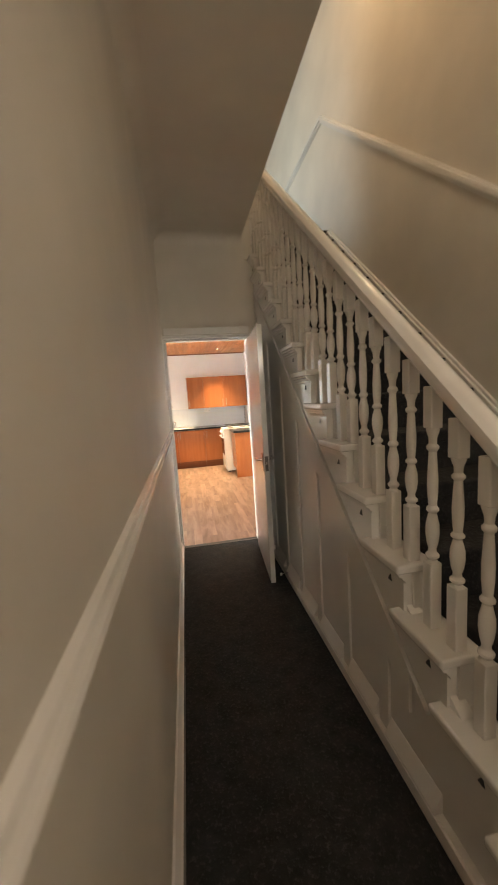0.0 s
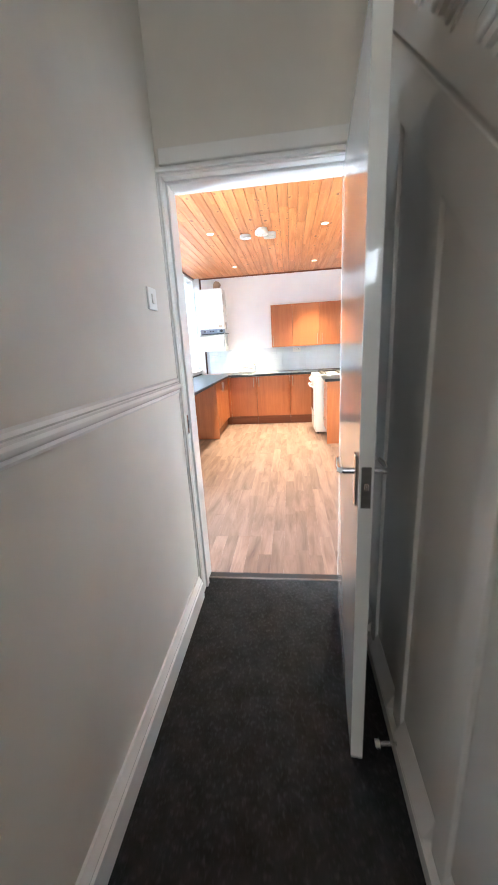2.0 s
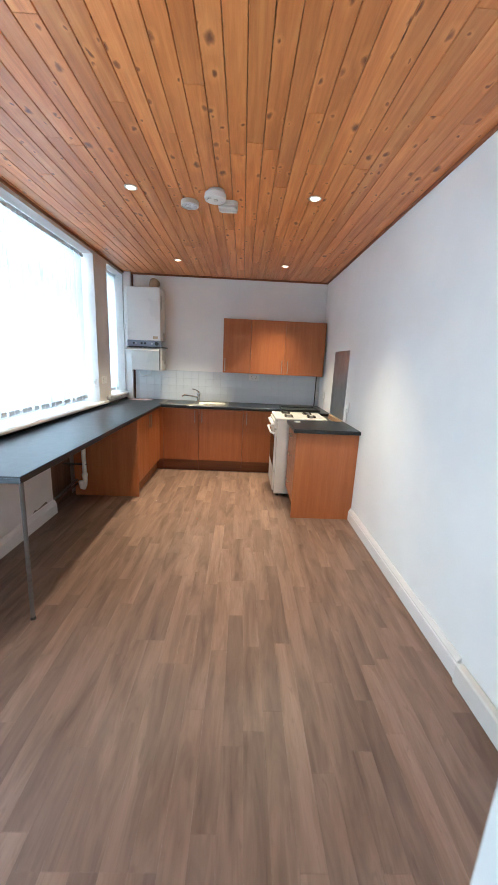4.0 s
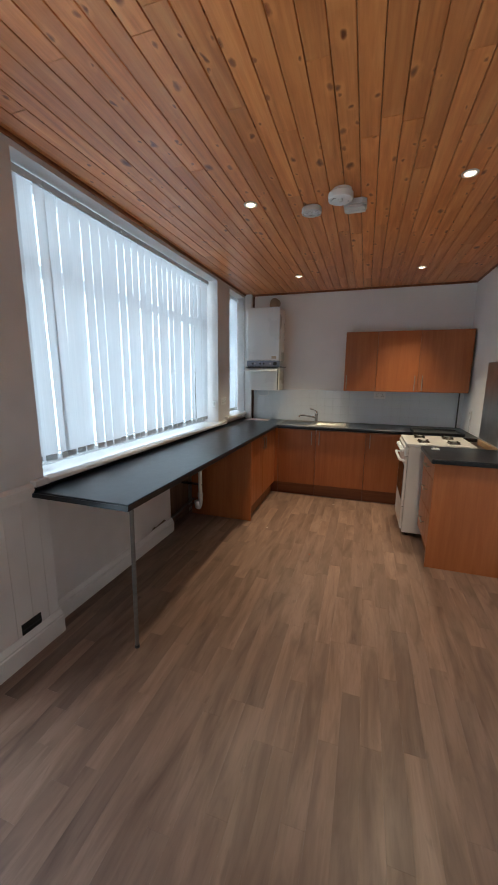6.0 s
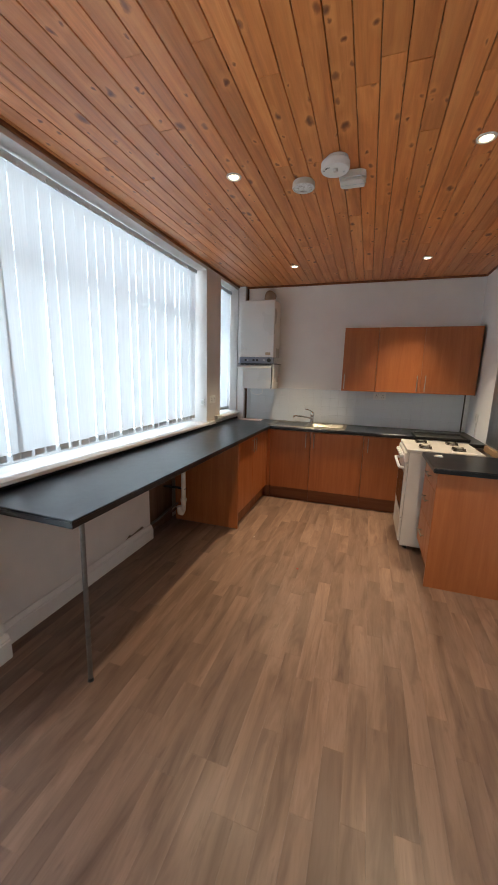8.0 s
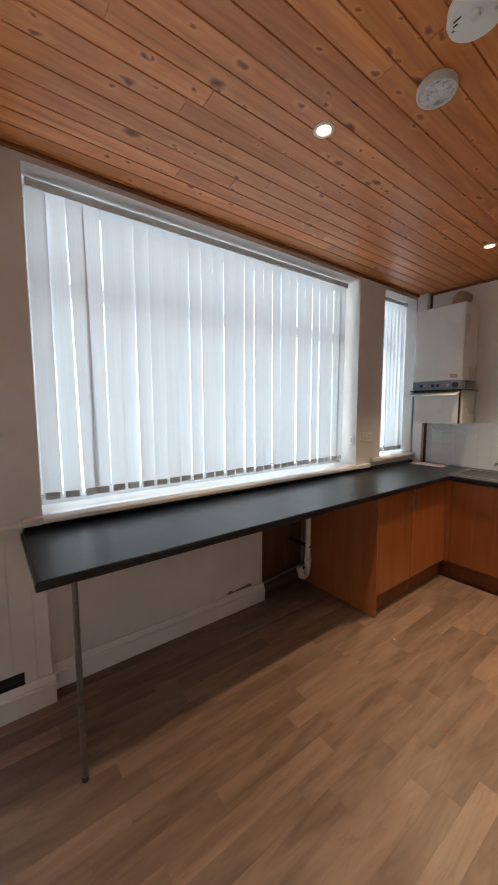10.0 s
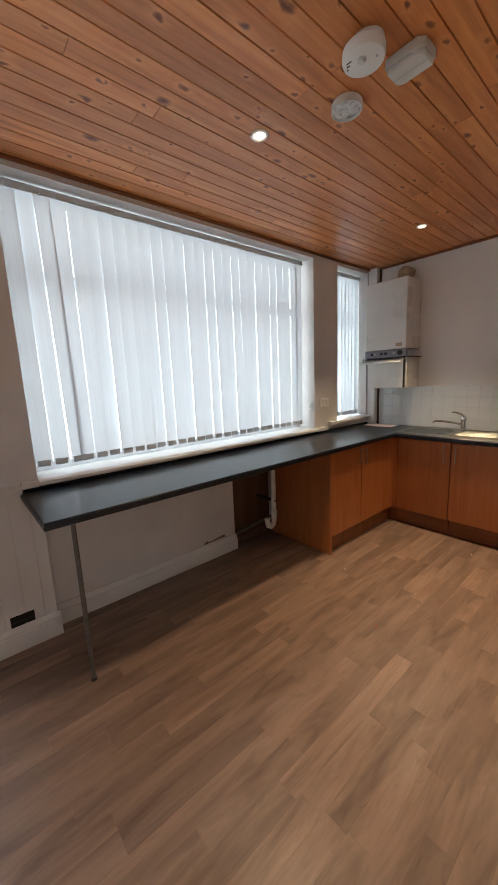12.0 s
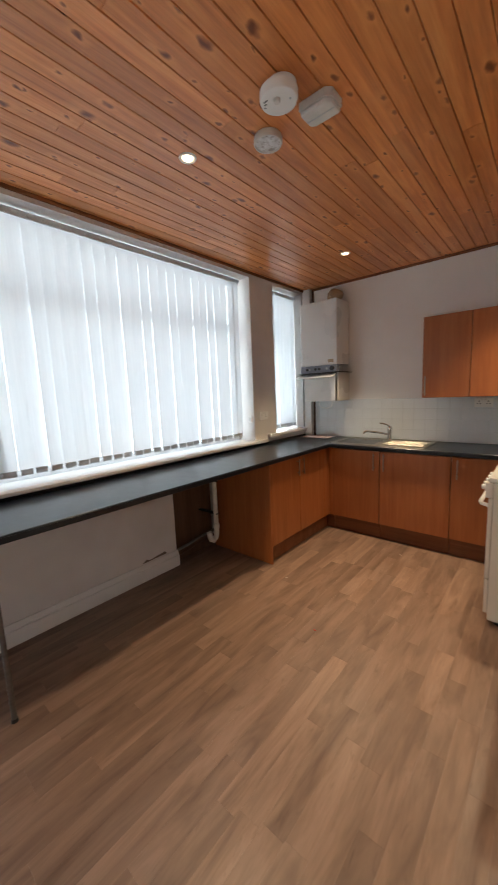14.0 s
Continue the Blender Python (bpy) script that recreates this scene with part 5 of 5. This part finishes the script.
def sloping_dado():
    t = bmesh.new()
    up = 1.05
    for (ya, za), (yb, zb) in (((-3.5, nosing_at(-3.5) + up), (0.185, nosing_at(0.185) + up)), ((0.185, nosing_at(0.185) + up), (2.5, nosing_at(0.185) + up))):
        for h0, h1, w in ((0.0, 0.03, 0.014), (0.03, 0.062, 0.026), (0.062, 0.082, 0.012)):
            prism(t, [(ya, za + h0), (yb, zb + h0), (yb, zb + h1), (ya, za + h1)], "x", STAIR_X - w, STAIR_X)
    return t


structure("dado_rail_stairs", sloping_dado(), GLOSS, "grey-white moulded dado rail following stairs and landing", "trim")

# ---- small pieces last: tiles, then floor planks ----
backing = structure("tiled_splashback", B((WX + 0.13, FY - 0.006, WT), (1.585, FY, 1.352)), GROUT, "white square glazed wall tiles above the worktop", "tiles")
TS = 0.1085
face = mesh_of("tile", B((-TS / 2 + 0.0012, -0.0020, -TS / 2 + 0.0012), (TS / 2 - 0.0012, 0.002, TS / 2 - 0.0012), 0.0016), TILE)
random.seed(3)
cols = int((1.585 - WX - 0.13) / TS)
for r in range(4):
    for k in range(cols):
        m = pose(1.585 - TS * (k + 0.5), FY - 0.006, WT + TS * (r + 0.5), random.uniform(-0.35, 0.35), 0, random.uniform(-0.35, 0.35))
        placed("tile", face, backing, m)

PW = 0.087
random.seed(21)
shapes = {}


def plank_mesh(length, width):
    key = (round(length, 3), round(width, 3))
    if key not in shapes:
        shapes[key] = mesh_of("plank", B((-width / 2 + 0.0001, -length / 2 + 0.0001, -0.004), (width / 2 - 0.0001, length / 2 - 0.0001, 0.0), 0.0003), VINYL)
    return shapes[key]


x = WX - 0.16
while x < RX:
    x1 = min(x + PW, RX)
    y = -0.008
    while y < FY - 0.01:
        y1 = y + random.choice((0.35, 0.45, 0.6, 0.75, 0.9)) * (0.6 if y < 0 else 1)
        y1 = FY if y1 > FY - 0.15 else y1
        placed("plank", plank_mesh(y1 - y, x1 - x), slab, Matrix.Translation(((x + x1) / 2, (y + y1) / 2, random.uniform(0, 0.0002))))
        y = y1
    x = x1
